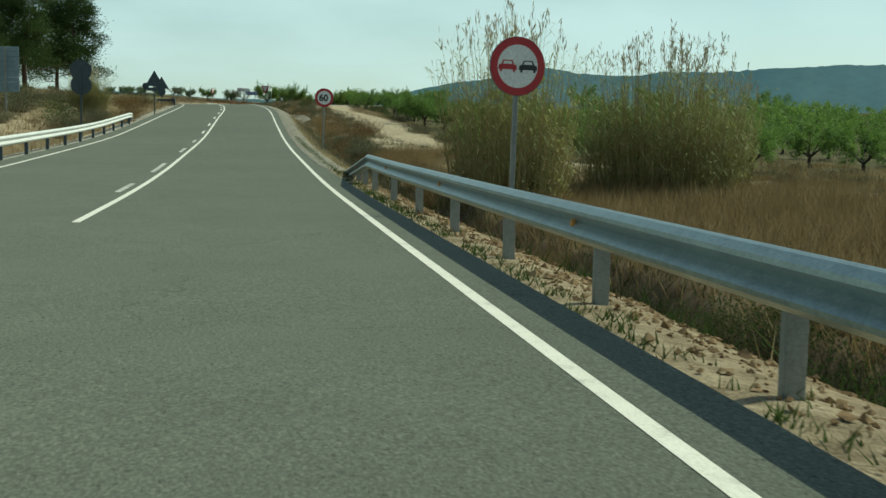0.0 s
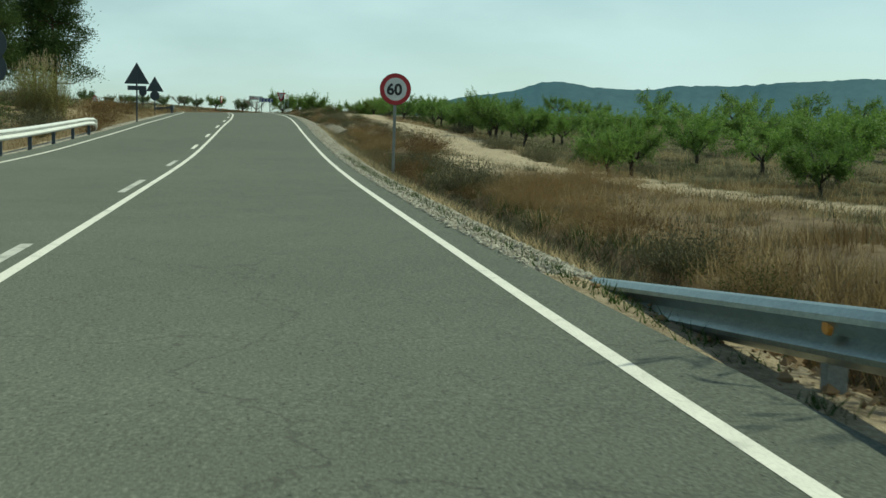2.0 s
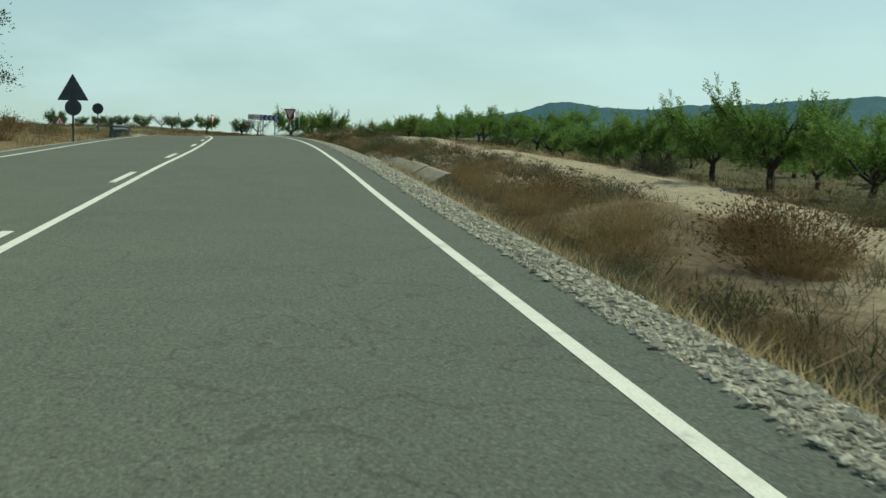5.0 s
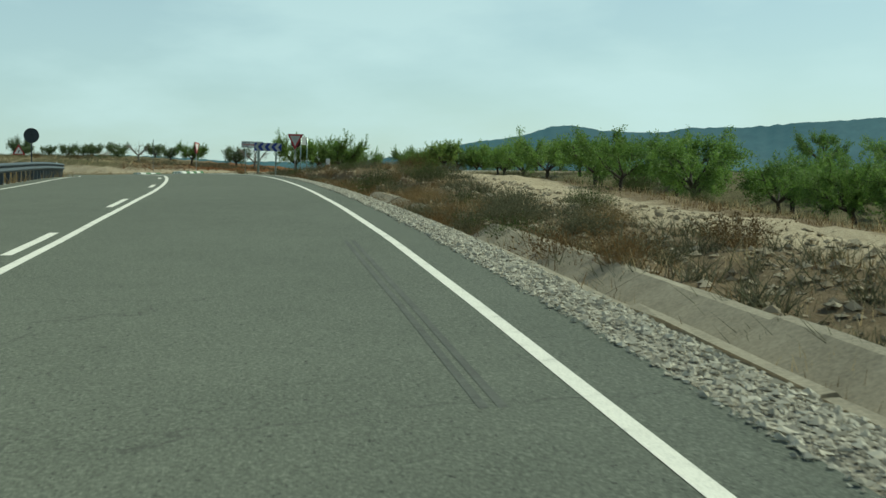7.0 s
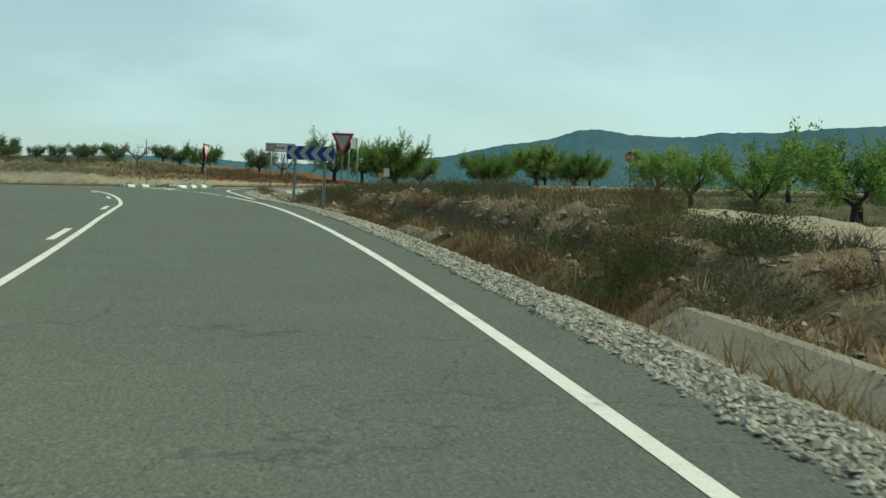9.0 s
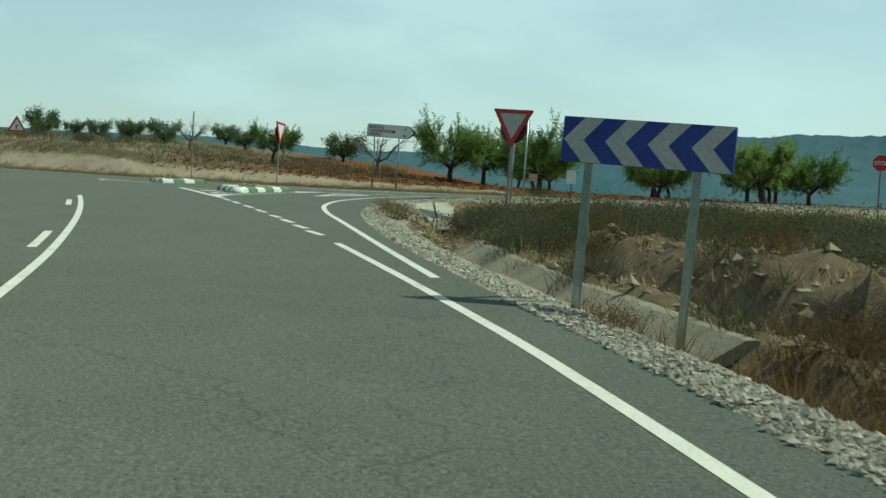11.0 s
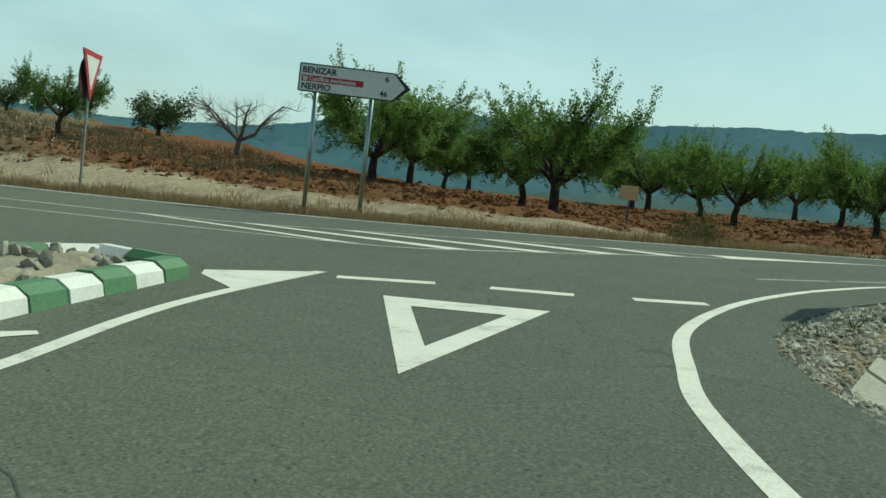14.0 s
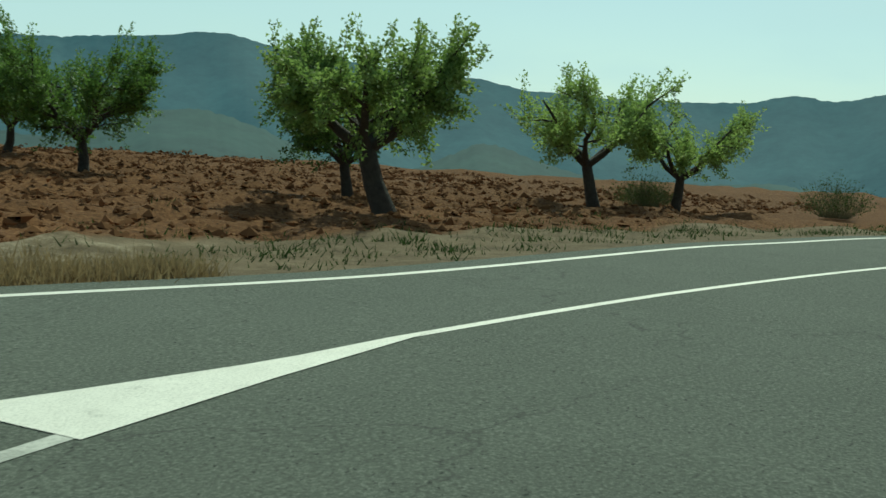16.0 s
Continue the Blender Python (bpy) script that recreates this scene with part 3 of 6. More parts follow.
za = ((GD > -0.3) & (GD < 1.05) & (past < 0) & (GY > 33) & (GY < 171)).astype(float) * 0.9
zb = np.maximum(zb, 1.1 * np.exp(-((GX - track_x(GY)) / 2.0) ** 2) * (past < -4) * (GX > 0) * np.interp(GY, [30, 62], [0.55, 1]))
zb = np.maximum(zb, 0.75 * np.exp(-((GX - 8.3) / 2.2) ** 2 - ((GY - 72) / 9) ** 2))
zb = np.maximum(zb, np.clip(1.3 - np.abs(past - 3.2) / 1.9, 0, 1) * np.interp(GX, [-12, 0], [0.78, 0.55]) * np.clip((13 - GX) / 7, 0.1, 1))
zb = np.maximum(zb, 0.62 * np.exp(-((past - 15) / 2.6) ** 2) * np.clip((-6 - GX) / 8, 0, 1))
zb = np.maximum(zb, 0.33 * (GD > 0.9) * (GD < 2.7) * (GY < 34) * (GX > 0))
zb = np.maximum(zb, 0.55 * (GX < -9) * (GX > -26) * (GY < 95) * np.exp(-((GD - 4.5) / 2.5) ** 2))
zb = np.maximum(zb, 0.3 * (GD > 3) * (GD < 8) * (GX > 0) * (GY > 92) * (GY < 140))
zb = np.maximum(zb, 0.42 * (past > 6) * (past < 40) * np.clip((-8 - GX) / 8, 0, 1))
layer = gme.color_attributes.new("zone", "FLOAT_COLOR", "POINT")
layer.data.foreach_set("color", np.stack([zr, zg, zb, za], -1).reshape(-1).astype(np.float32))
gme.materials.append(GROUND)
ground = tagged(new("ground", gme), "dry tan and reddish earth with weeds and pale dirt", "ground", kind="structure")

# ---- pavement ----
bm = bmesh.new()
bm.faces.new([bm.verts.new((x, y, 0)) for x, y in OUTLINE])
bm.normal_update()
bmesh.ops.triangulate(bm, faces=bm.faces)
for axis, lo, hi, step in (((0, 1, 0), -58, 264, 2.0), ((1, 0, 0), -78, 66, 2.0)):
    for c in np.arange(lo, hi, step):
        bmesh.ops.bisect_plane(bm, geom=bm.verts[:] + bm.edges[:] + bm.faces[:], plane_co=Vector(axis) * float(c), plane_no=axis)
vz = road_z([v.co.x for v in bm.verts], [v.co.y for v in bm.verts])
for v, z in zip(bm.verts, vz):
    v.co.z = z
skirt = bmesh.ops.extrude_edge_only(bm, edges=[e for e in bm.edges if len(e.link_faces) == 1])
bmesh.ops.translate(bm, vec=(0, 0, -0.12), verts=[v for v in skirt["geom"] if isinstance(v, bmesh.types.BMVert)])
bmesh.ops.recalc_face_normals(bm, faces=bm.faces)
road = part("road", bm, ASPHALT, None, "worn grey-green asphalt road curving left to a junction")
tagged(road, category="road", kind="structure")


def ribbon(name, points, width, mat, widths=None, lift=0.003, label=""):
    """A painted line along points of the plan, laid on the road."""
    p = np.array(points, float)
    d = np.gradient(p, axis=0)
    n = np.stack([-d[:, 1], d[:, 0]], 1) / (np.linalg.norm(d, axis=1)[:, None] + 1e-9)
    w = (np.array(widths) if widths is not None else np.full(len(p), width))[:, None] / 2
    a, b = p + n * w, p - n * w
    verts = [(x, y, on_road(x, y) + lift) for q in (a, b) for x, y in q]
    k = len(p)
    return mesh_object(name, verts, [(i, k + i, k + i + 1, i + 1) for i in range(k - 1)], mat, road, label)


def area(name, points, mat, lift=0.005):
    p = [(x, y, on_road(x, y) + lift) for x, y in points]
    return mesh_object(name, p, [tuple(range(len(p)))], mat, road)


def along(line, y0, y1, step=1.0, dx=0.0):
    ys = np.linspace(y0, y1, max(2, int(abs(y1 - y0) / step) + 1))
    return [(float(line(y)) + dx, float(y)) for y in ys]


ribbon("edge_line", along(right_line, -40, 157.6), 0.105, WHITE)
ribbon("centre_line", along(centre_line, 15.4, 172), 0.11, WHITE)
ribbon("edge_line", along(left_line, -40, 157), 0.11, WHITE)
for y0, ln in ((22.4, 3.0), (30.2, 4.6), (42.4, 3.6), (51.7, 2.8), (61.6, 2.9), (71.1, 3.2), (82.0, 3.1), (92.0, 3.0), (102.2, 3.0), (111.3, 3.4), (122.3, 2.7), (133.2, 2.7), (144.5, 2.7), (155.8, 2.7), (166.4, 2.7)):
    ribbon("lane_dash", along(centre_line, y0, y0 + ln, dx=-0.26), 0.12, WORN if y0 < 56 else WHITE)
for a, b in (((-2.92, 159.05), (-3.19, 160.0)), ((-3.22, 160.5), (-3.48, 161.38)), ((-3.53, 161.98), (-3.8, 163.0)), ((-3.86, 163.5), (-4.12, 164.4)), ((-4.28, 165.35), (-4.58, 166.6)), ((-4.72, 167.3), (-5.03, 168.55)),
             ((-5.23, 169.45), (-5.51, 170.6)), ((-5.64, 171.2), (-5.93, 172.3))):
    ribbon("junction_dash", [a, b], 0.12, WHITE)
nose_w = [0.105 + 0.03 * math.exp(-((y - 173) / 5.0) ** 2) for x, y in NOSE]
ribbon("edge_line", NOSE, 0.2, WHITE, nose_w)
ribbon("edge_line", FAR_LINE, 0.12, WHITE)
# splitter island's painted outline and hatching
A, B, C = (-8.41, 181.14), (-6.02, 172.95), (-3.39, 180.9)
ribbon("island_line", smooth_curve([B, (-6.71, 175.22), (-7.55, 178.2), A], 0.4), 0.18, WHITE)
ribbon("island_line", smooth_curve([(-6.27, 174.2), (-6.04, 175.45), (-5.71, 176.28), (-5.08, 177.9), (-4.42, 179.2), C], 0.4), 0.12, WHITE)
ribbon("island_line", [A, (-7.7, 180.85), (-6.9, 180.75)], 0.2, WHITE)
area("island_chevron", [(-6.16, 173.5), (-6.2, 174.3), (-6.02, 175.6), (-6.1, 175.72), (-6.76, 175.5), (-6.5, 174.6)], WHITE)
area("island_chevron", [(-6.71, 176.4), (-6.25, 176.65), (-5.66, 177.0), (-5.68, 177.12), (-6.25, 176.95), (-6.55, 176.9), (-6.97, 177.22)], WHITE)
area("island_chevron", [(-7.25, 178.26), (-6.61, 178.25), (-6.66, 178.6), (-7.52, 179.02)], WHITE)
area("island_chevron", [(-4.55, 180.3), (-4.36, 179.35), (-3.4, 180.85), (-4.5, 180.62)], WHITE)
# give-way triangle and line of the slip lane
G1, G2, G3 = Vector((-3.14, 179.26)), Vector((-1.9, 178.65)), Vector((-3.75, 176.05))
gc = (G1 + G2 + G3) / 3
g_in = [gc + (p - gc) * 0.55 for p in (G1, G2, G3)]
for i in range(3):
    o = (G1, G2, G3)
    j = (i + 1) % 3
    area("give_way_triangle", [tuple(o[i]), tuple(o[j]), tuple(g_in[j]), tuple(g_in[i])], WHITE)
for a, b in (((-3.31, 180.5), (-2.42, 180.3)), ((-1.95, 180.1), (-1.24, 179.8)), ((-0.72, 179.65), (-0.05, 179.5))):
    ribbon("give_way_dash", [a, b], 0.22, WHITE)
# hatched middle of the cross road
HAT_TOP = smooth_curve([(-10.5, 193.6), (-7, 190.3), (-3.75, 187.75), (-0.89, 187.13), (1.0, 186.85), (3.4, 185.92)], 0.6)
HAT_LOW = smooth_curve([(-8.0, 189.0), (-5.5, 187.0), (-3.4, 185.3), (-2.4, 184.5), (-1.57, 184.22), (0, 184.53), (0.67, 184.68), (1.82, 185.1), (2.5, 185.2), (3.5, 185.35)], 0.6)
ribbon("hatch_line", HAT_TOP, 0.10, WORN)
ribbon("hatch_line", HAT_LOW, 0.10, WORN)


def y_on(curve, x):
    p = sorted(curve)
    return float(np.interp(x, [q[0] for q in p], [q[1] for q in p]))


for xt, xl in ((-5.0, -2.5), (-3.45, -1.05), (-2.0, 0.25), (0.1, 1.35), (1.9, 2.5)):
    area("hatch_stripe", [(xt - 0.14, y_on(HAT_TOP, xt - 0.14) - 0.05), (xt + 0.17, y_on(HAT_TOP, xt + 0.17) - 0.05), (xl + 0.2, y_on(HAT_LOW, xl + 0.2) + 0.05), (xl - 0.18, y_on(HAT_LOW, xl - 0.18) + 0.05)], WHITE)
area("hatch_tip", [(3.4, 186.02), (4.0, 185.9), (4.9, 185.75), (6.4, 185.6), (4.8, 185.44), (3.45, 185.26)], WHITE)
for q in ([(1.95, 182.07), (2.62, 182.15), (3.05, 182.21)], [(3.15, 182.23), (3.7, 182.32), (4.55, 182.39)]):
    ribbon("faded_line", q, 0.1, FAINT)
ribbon("centre_line", smooth_curve([(4.4, 185.65), (6.1, 185.64), (10.27, 185.06), (15, 183.75), (21, 181.0), (29, 175.5), (38, 168), (50, 156.5), (60, 147)], 0.8), 0.09, WHITE)
# skid marks
RUBBER = speckled("rubber", (0.05, 0.053, 0.046), (0.105, 0.112, 0.095), 3.0, 0.95)
for dx in (-0.56, -0.47):
    ribbon("skid_mark", [(float(right_line(y)) + dx + 0.01 * math.sin(y * 0.3), y) for y in np.arange(95, 104, 0.8)], 0.05, RUBBER, lift=0.002)

# long crack across the slip lane
CRACK = speckled("crack", (0.022, 0.023, 0.02), (0.06, 0.062, 0.054), 5.0)
crack_path = [(x + 0.03 * math.sin(5.1 * y) + 0.015 * math.sin(13 * y), y) for x, y in smooth_curve([(-5.77, 175.2), (-5.45, 173.6), (-5.05, 172.2), (-4.6, 171.2), (-4.3, 170.5), (-4.14, 169.9)], 0.2)]
ribbon("crack", crack_path, 0.011, CRACK, lift=0.002)
# tyre scuffs across one worn junction dash
SCUFF = speckled("scuff", (0.085, 0.09, 0.076), (0.2, 0.205, 0.18), 40.0)
for f0, f1, w in ((0.3, 0.78, 0.018), (0.44, 0.74, 0.012), (0.55, 0.9, 0.01)):
    ribbon("scuff", [(-4.58 + 0.3 * f0 + 0.05, 166.6 - 1.25 * f0), (-4.58 + 0.3 * f1 - 0.04, 166.6 - 1.25 * f1)], w, SCUFF, lift=0.006)

# ---- far backdrop: ridges of wooded mountains, their haze a bluish glow ----
def skyline(a, hills, floor):
    """Elevation of the skyline, in degrees, at the bearing a: (bearing, height) of its summits and saddles."""
    p = sorted(hills)
    b = [q[0] for q in p]
    h = [q[1] for q in p]
    a2 = (a + 180) % 360 - 180
    return sum(np.interp(a2 + o, b, h, left=floor, right=floor) for o in (-0.5, 0, 0.5)) / 3


def ridge(name, dist, hills, floor, mat, rough, seed, label, foot=-160):
    a = np.arange(0, 360, 0.2)
    e = skyline(a, hills, floor)
    k = np.radians(a)
    noise_e = rough * (np.sin(k * 41 + seed) * 0.5 + np.sin(k * 97 + 2 * seed) * 0.4 + np.sin(k * 211 + seed) * 0.4 + 0.5 * np.random.default_rng(int(seed)).normal(0, 1, len(a)))
    top = dist * np.tan(np.radians(e + noise_e)) + 3.0
    verts, rows = [], 9
    for j in range(rows):
        f = j / (rows - 1)
        r = dist - 1150 * (1 - f) ** 1.2 + 90 * np.sin(k * 23 + seed + 4 * f) * (1 - f) + 55 * np.sin(k * 71 + 3 * f) * (1 - f)
        z = foot + (top - foot) * f ** 0.85
        verts += [(float(r[i] * math.sin(k[i])), 100 + float(r[i] * math.cos(k[i])), float(z[i])) for i in range(len(a))]
    n = len(a)
    faces = [(j * n + i, j * n + (i + 1) % n, (j + 1) * n + (i + 1) % n, (j + 1) * n + i) for j in range(rows - 1) for i in range(n)]
    ob = mesh_object(name, verts, faces, mat, None, label, smooth=True)
    return tagged(ob, category="mountain", kind="structure")


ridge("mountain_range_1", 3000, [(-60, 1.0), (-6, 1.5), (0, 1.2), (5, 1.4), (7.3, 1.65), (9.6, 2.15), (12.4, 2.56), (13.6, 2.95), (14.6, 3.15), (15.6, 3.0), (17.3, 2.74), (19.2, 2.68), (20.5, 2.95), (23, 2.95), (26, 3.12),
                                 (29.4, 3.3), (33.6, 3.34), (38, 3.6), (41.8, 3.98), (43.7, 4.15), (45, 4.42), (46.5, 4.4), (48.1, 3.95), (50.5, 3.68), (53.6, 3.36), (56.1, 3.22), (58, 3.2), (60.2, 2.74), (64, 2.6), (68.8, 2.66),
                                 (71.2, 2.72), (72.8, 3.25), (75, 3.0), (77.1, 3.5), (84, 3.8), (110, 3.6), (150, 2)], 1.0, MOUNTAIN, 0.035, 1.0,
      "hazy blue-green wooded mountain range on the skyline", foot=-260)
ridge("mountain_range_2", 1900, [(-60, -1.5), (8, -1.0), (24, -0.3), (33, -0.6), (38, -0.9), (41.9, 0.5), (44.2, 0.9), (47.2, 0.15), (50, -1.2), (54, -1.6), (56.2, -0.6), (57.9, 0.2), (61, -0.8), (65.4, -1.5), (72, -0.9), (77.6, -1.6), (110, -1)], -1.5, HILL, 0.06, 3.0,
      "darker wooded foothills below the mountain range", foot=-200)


# ---- steel guardrails ----
W_PROFILE = [(0.0, 0.155), (0.03, 0.145), (0.075, 0.105), (0.08, 0.075), (0.03, 0.03), (0.0, 0.0), (0.03, -0.03), (0.08, -0.075), (0.075, -0.105), (0.03, -0.145), (0.0, -0.155)]


def guardrail(path, facing, post_spots, mat, label, reflectors=(), post_h=0.62, post_mat=None):
    """A corrugated beam along (x, y, z of its middle), facing the road, on channel posts."""
    root = thing("guardrail", pose(0, 0, 0), label, "guardrail")
    pts = [Vector(p) for p in path]
    verts, faces = [], []
    k = len(W_PROFILE)
    for layer_, off in ((0, 0.0), (1, 0.006)):
        for i, p in enumerate(pts):
            d = (pts[min(i + 1, len(pts) - 1)] - pts[max(i - 1, 0)])
            d.z = 0
            side = Vector((-d.y, d.x, 0)).normalized() * facing
            for o, h in W_PROFILE:
                verts.append(p + side * (o - off) + Vector((0, 0, h)))
    n = len(pts) * k
    for i in range(len(pts) - 1):
        for j in range(k - 1):
            a = i * k + j
            faces.append((a, a + 1, a + k + 1, a + k))
            faces.append((n + a, n + a + k, n + a + k + 1, n + a + 1))
        for j in (0, k - 1):
            a = i * k + j
            faces.append((a, a + k, n + a + k, n + a))
    mesh_object("beam", verts, faces, mat, root, smooth=False)
    for x, y, zt in post_spots:
        base = at(x, y) - 0.1
        bm = boxed(0.115, 0.012, zt - base, pose(x, y - 0.03, (zt + base) / 2), 0.003)
        for o in (-0.052, 0.052):
            box(bm, 0.012, 0.06, zt - base - 0.01, pose(x + o, y + 0.006, (zt + base) / 2))
        part("post", bm, post_mat or POST, root)
    for x, y, z in reflectors:
        bm = bmesh.new()
        bmesh.ops.create_cone(bm, cap_ends=True, segments=14, radius1=0.045, radius2=0.035, depth=0.025, matrix=pose(x, y, z, 0, 90 if facing < 0 else -90, 0) @ pose(0, 0, 0, 0, 0, 0))
        part("reflector", bm, AMBER, root, "amber reflector")
    return root


rail_pts = [(2.57, y, on_road(2.5, y) + 0.535) for y in np.arange(-14, 25.1, 1.0)] + [(2.57, 25.5, on_road(2.5, 25) + 0.53)]
rail_pts += [(2.58 + 0.012 * k, 25.5 + 1.0 * k, on_road(2.5, 25) + 0.53 - 0.088 * k) for k in range(1, 9)]
guardrail(rail_pts, 1, [(2.66, y, on_road(2.5, 20) + 0.50 - max(0, y - 25.5) * 0.1) for y in (-7.8, -4.5, -1.2, 2.05, 5.28, 8.48, 11.7, 14.94, 18.2, 21.5, 24.9, 27.0, 28.65, 30.3, 31.9)], GALV,
          "weathered galvanised steel guardrail sloping into the ground at its end", [(2.545, y, on_road(2.5, y) + 0.52) for y in (2.3, 8.92, 15.57, 21.94)] + [(2.56, 28.56, 0.22)])
lrail = [(float(left_line(y)) - 0.78, float(y), on_road(-7, y) + 0.53) for y in np.arange(14, 72, 1.5)]
lrail += [(float(left_line(72)) - 0.80 - 0.03 * k * k, 72.0 + 1.2 * k, on_road(-7, 72) + 0.53 - 0.015 * k * k) for k in range(1, 6)]
guardrail(lrail, -1, [(float(left_line(y)) - 0.85, float(y), on_road(-7, y) + 0.5) for y in np.arange(16, 73, 4.0)], PALE_RAIL,
          "pale painted steel guardrail on dark posts along the far lane", post_mat=SIGN_BACK)
lrail2 = [(float(left_line(y)) - 0.85 - max(0, y - 158) * 0.06, float(y), on_road(-9, y) + 0.5) for y in np.arange(122, 163.5, 1.5)]
rail2 = guardrail(lrail2, -1, [(float(left_line(y)) - 0.92 - max(0, y - 158) * 0.06, float(y), on_road(-9, y) + 0.62) for y in np.arange(122, 162.5, 1.3)], SIGN_BACK,
                  "dark guardrail with a white painted end by the bend", post_mat=SIGN_BACK)
bm = bmesh.new()
box(bm, 0.16, 0.05, 0.95, pose(-12.75, 163.5, on_road(-12, 163) + 0.36, 0, 22, 0), 0.02)
box(bm, 0.42, 0.06, 0.14, pose(-13.0, 163.5, on_road(-12, 163) - 0.03, 0, 0, 0), 0.02)
part("end_terminal", bm, KERB_WHITE, rail2, "white painted end piece")


# ---- road signs ----
def pole_part(root, x, y, z0, z1, w=0.08, d=0.04, mat=None):
    bm = boxed(w, d, z1 - z0, pose(x, y, (z0 + z1) / 2), 0.006)
    part("pole", bm, mat or POST, root)


def sign_face(root, name, outline, mat, y0, label="", depth=0.003):
    return part(name, plate(outline, depth, y0), mat, root, label)


def round_sign(m, r, ground, centre, label, face):
    """Faces local -y; origin at the foot of the pole."""
    root = thing("road_sign", m, label, "road sign")
    pole_part(root, 0, 0.035, ground - 0.3, centre + r * 0.6)
    bm = plate(disc(r), 0.025, 0.0)
    bmesh.ops.translate(bm, verts=bm.verts, vec=(0, 0, centre))
    part("plate", bm, SIGN_BACK, root)
    face(root, r, centre)
    return root


def lifted(outline, z, x=0.0):
    return [(a + x, b + z) for a, b in outline]


def ring(r0, r1, z, n=48):
    verts, faces = [], []
    for k in range(n):
        a = 2 * math.pi * k / n
        for r in (r0, r1):
            verts.append((r * math.cos(a), -0.004, z + r * math.sin(a)))
    for k in range(n):
        a, b = 2 * k, 2 * ((k + 1) % n)
        faces.append((a, a + 1, b + 1, b))
    return verts, faces


def car_shape(s):
    return [(x * s, z * s) for x, z in ((-1, -0.35), (-0.95, 0.1), (-0.7, 0.16), (-0.5, 0.6), (0.5, 0.6), (0.7, 0.16), (0.95, 0.1), (1, -0.35), (0.85, -0.35), (0.83, -0.6), (0.6, -0.6), (0.58, -0.35),
                                                (-0.58, -0.35), (-0.6, -0.6), (-0.83, -0.6), (-0.85, -0.35))]


def no_passing(root, r, z):
    sign_face(root, "face", lifted(disc(r * 0.985), z), SIGN_WHITE, -0.003)
    v, f = ring(r * 0.73, r * 0.985, z)
    mesh_object("red_border", v, f, SIGN_RED, root, "red border ring")
    for x, mat, lab in ((-0.165, SIGN_RED, "red car symbol"), (0.17, SIGN_BLACK, "black car symbol")):
        c = sign_face(root, "car_symbol", lifted(car_shape(0.15), z, x), mat, -0.006, lab)
        sign_face(c, "window_symbol", lifted([(-0.075, 0.03), (-0.055, 0.074), (0.055, 0.074), (0.075, 0.03)], z, x), SIGN_WHITE, -0.009)


def sixty(root, r, z):
    sign_face(root, "face", lifted(disc(r * 0.985), z), SIGN_WHITE, -0.003)
    v, f = ring(r * 0.72, r * 0.985, z)
    mesh_object("red_border", v, f, SIGN_RED, root, "red border ring")
    lettering("60", 0.44, SIGN_BLACK, root, Matrix.Translation((-0.255, -0.012, z - 0.155)), 0.014, "black numerals 60")


z0 = at(4.0, 17.5)
round_sign(pose(3.97, 17.4, z0, 0, 1.2, 8), 0.45, 0, 2.17 - z0, "round no-overtaking sign, red-bordered, on a grey steel pole", no_passing)
z0 = at(3.47, 56.1)
round_sign(pose(3.47, 56.1, z0, 0, 0.8, 3), 0.45, 0, 2.57 - z0, "round 60 speed limit sign, red-bordered, on a grey steel pole", sixty)


def back_sign(x, y, shapes, top, label, turn=0.0, mat=None):
    """Signs seen from behind: each shape is (outline, height of its centre)."""
    zg = at(x, y)
    root = thing("road_sign", pose(x, y, zg, 0, 0, turn), label, "road sign")
    pole_part(root, 0, -0.02, -0.3, top - zg, mat=SIGN_BACK)
    for k, (outline, zc) in enumerate(shapes):
        part("plate", plate(lifted(outline, zc - zg), 0.025, 0.03 * k), mat or SIGN_BACK, root)
    return root


def triangle(side, r=0.05, flip=1):
    h = side * math.sqrt(3) / 2
    return rounded([(-side / 2, -flip * h / 3), (side / 2, -flip * h / 3), (0, flip * h * 2 / 3)], r)


def rect(w, h, r=0.03):
    return rounded([(-w / 2, -h / 2), (w / 2, -h / 2), (w / 2, h / 2), (-w / 2, h / 2)], r, 3)


back_sign(-8.15, 59.0, [(disc(0.52), 3.72), (disc(0.50), 3.02)], 3.9, "two dark round signs seen from behind on one pole")
back_sign(-7.0, 88.6, [(triangle(1.35), 4.33), (rect(1.0, 0.24), 3.72)], 4.6, "dark triangular warning sign seen from behind with a plate")
back_sign(-8.45, 115.6, [(triangle(1.35), 4.95), (disc(0.36), 4.25)], 5.2, "dark triangular warning sign seen from behind over a round one")
back_sign(-14.1, 163.6, [(disc(0.46), 6.25)], 6.4, "dark round sign seen from behind by the guardrail's end")
zp_ = at(-14.5, 65.6)
big = thing("road_sign", pose(-14.05, 65.6, zp_, 0, 0, 0), "large pale blue-grey sign panel of ribs seen from behind", "road sign")
for k in range(9):
    part("rib", boxed(3.6, 0.04, 0.262, pose(0, 0, 2.75 - zp_ + 0.27 * k + 0.13), 0.012), PANEL_BACK, big)
for x in (-1.1, 1.1):
    pole_part(big, x, -0.07, -0.4, 5.15 - zp_, 0.1, 0.08)


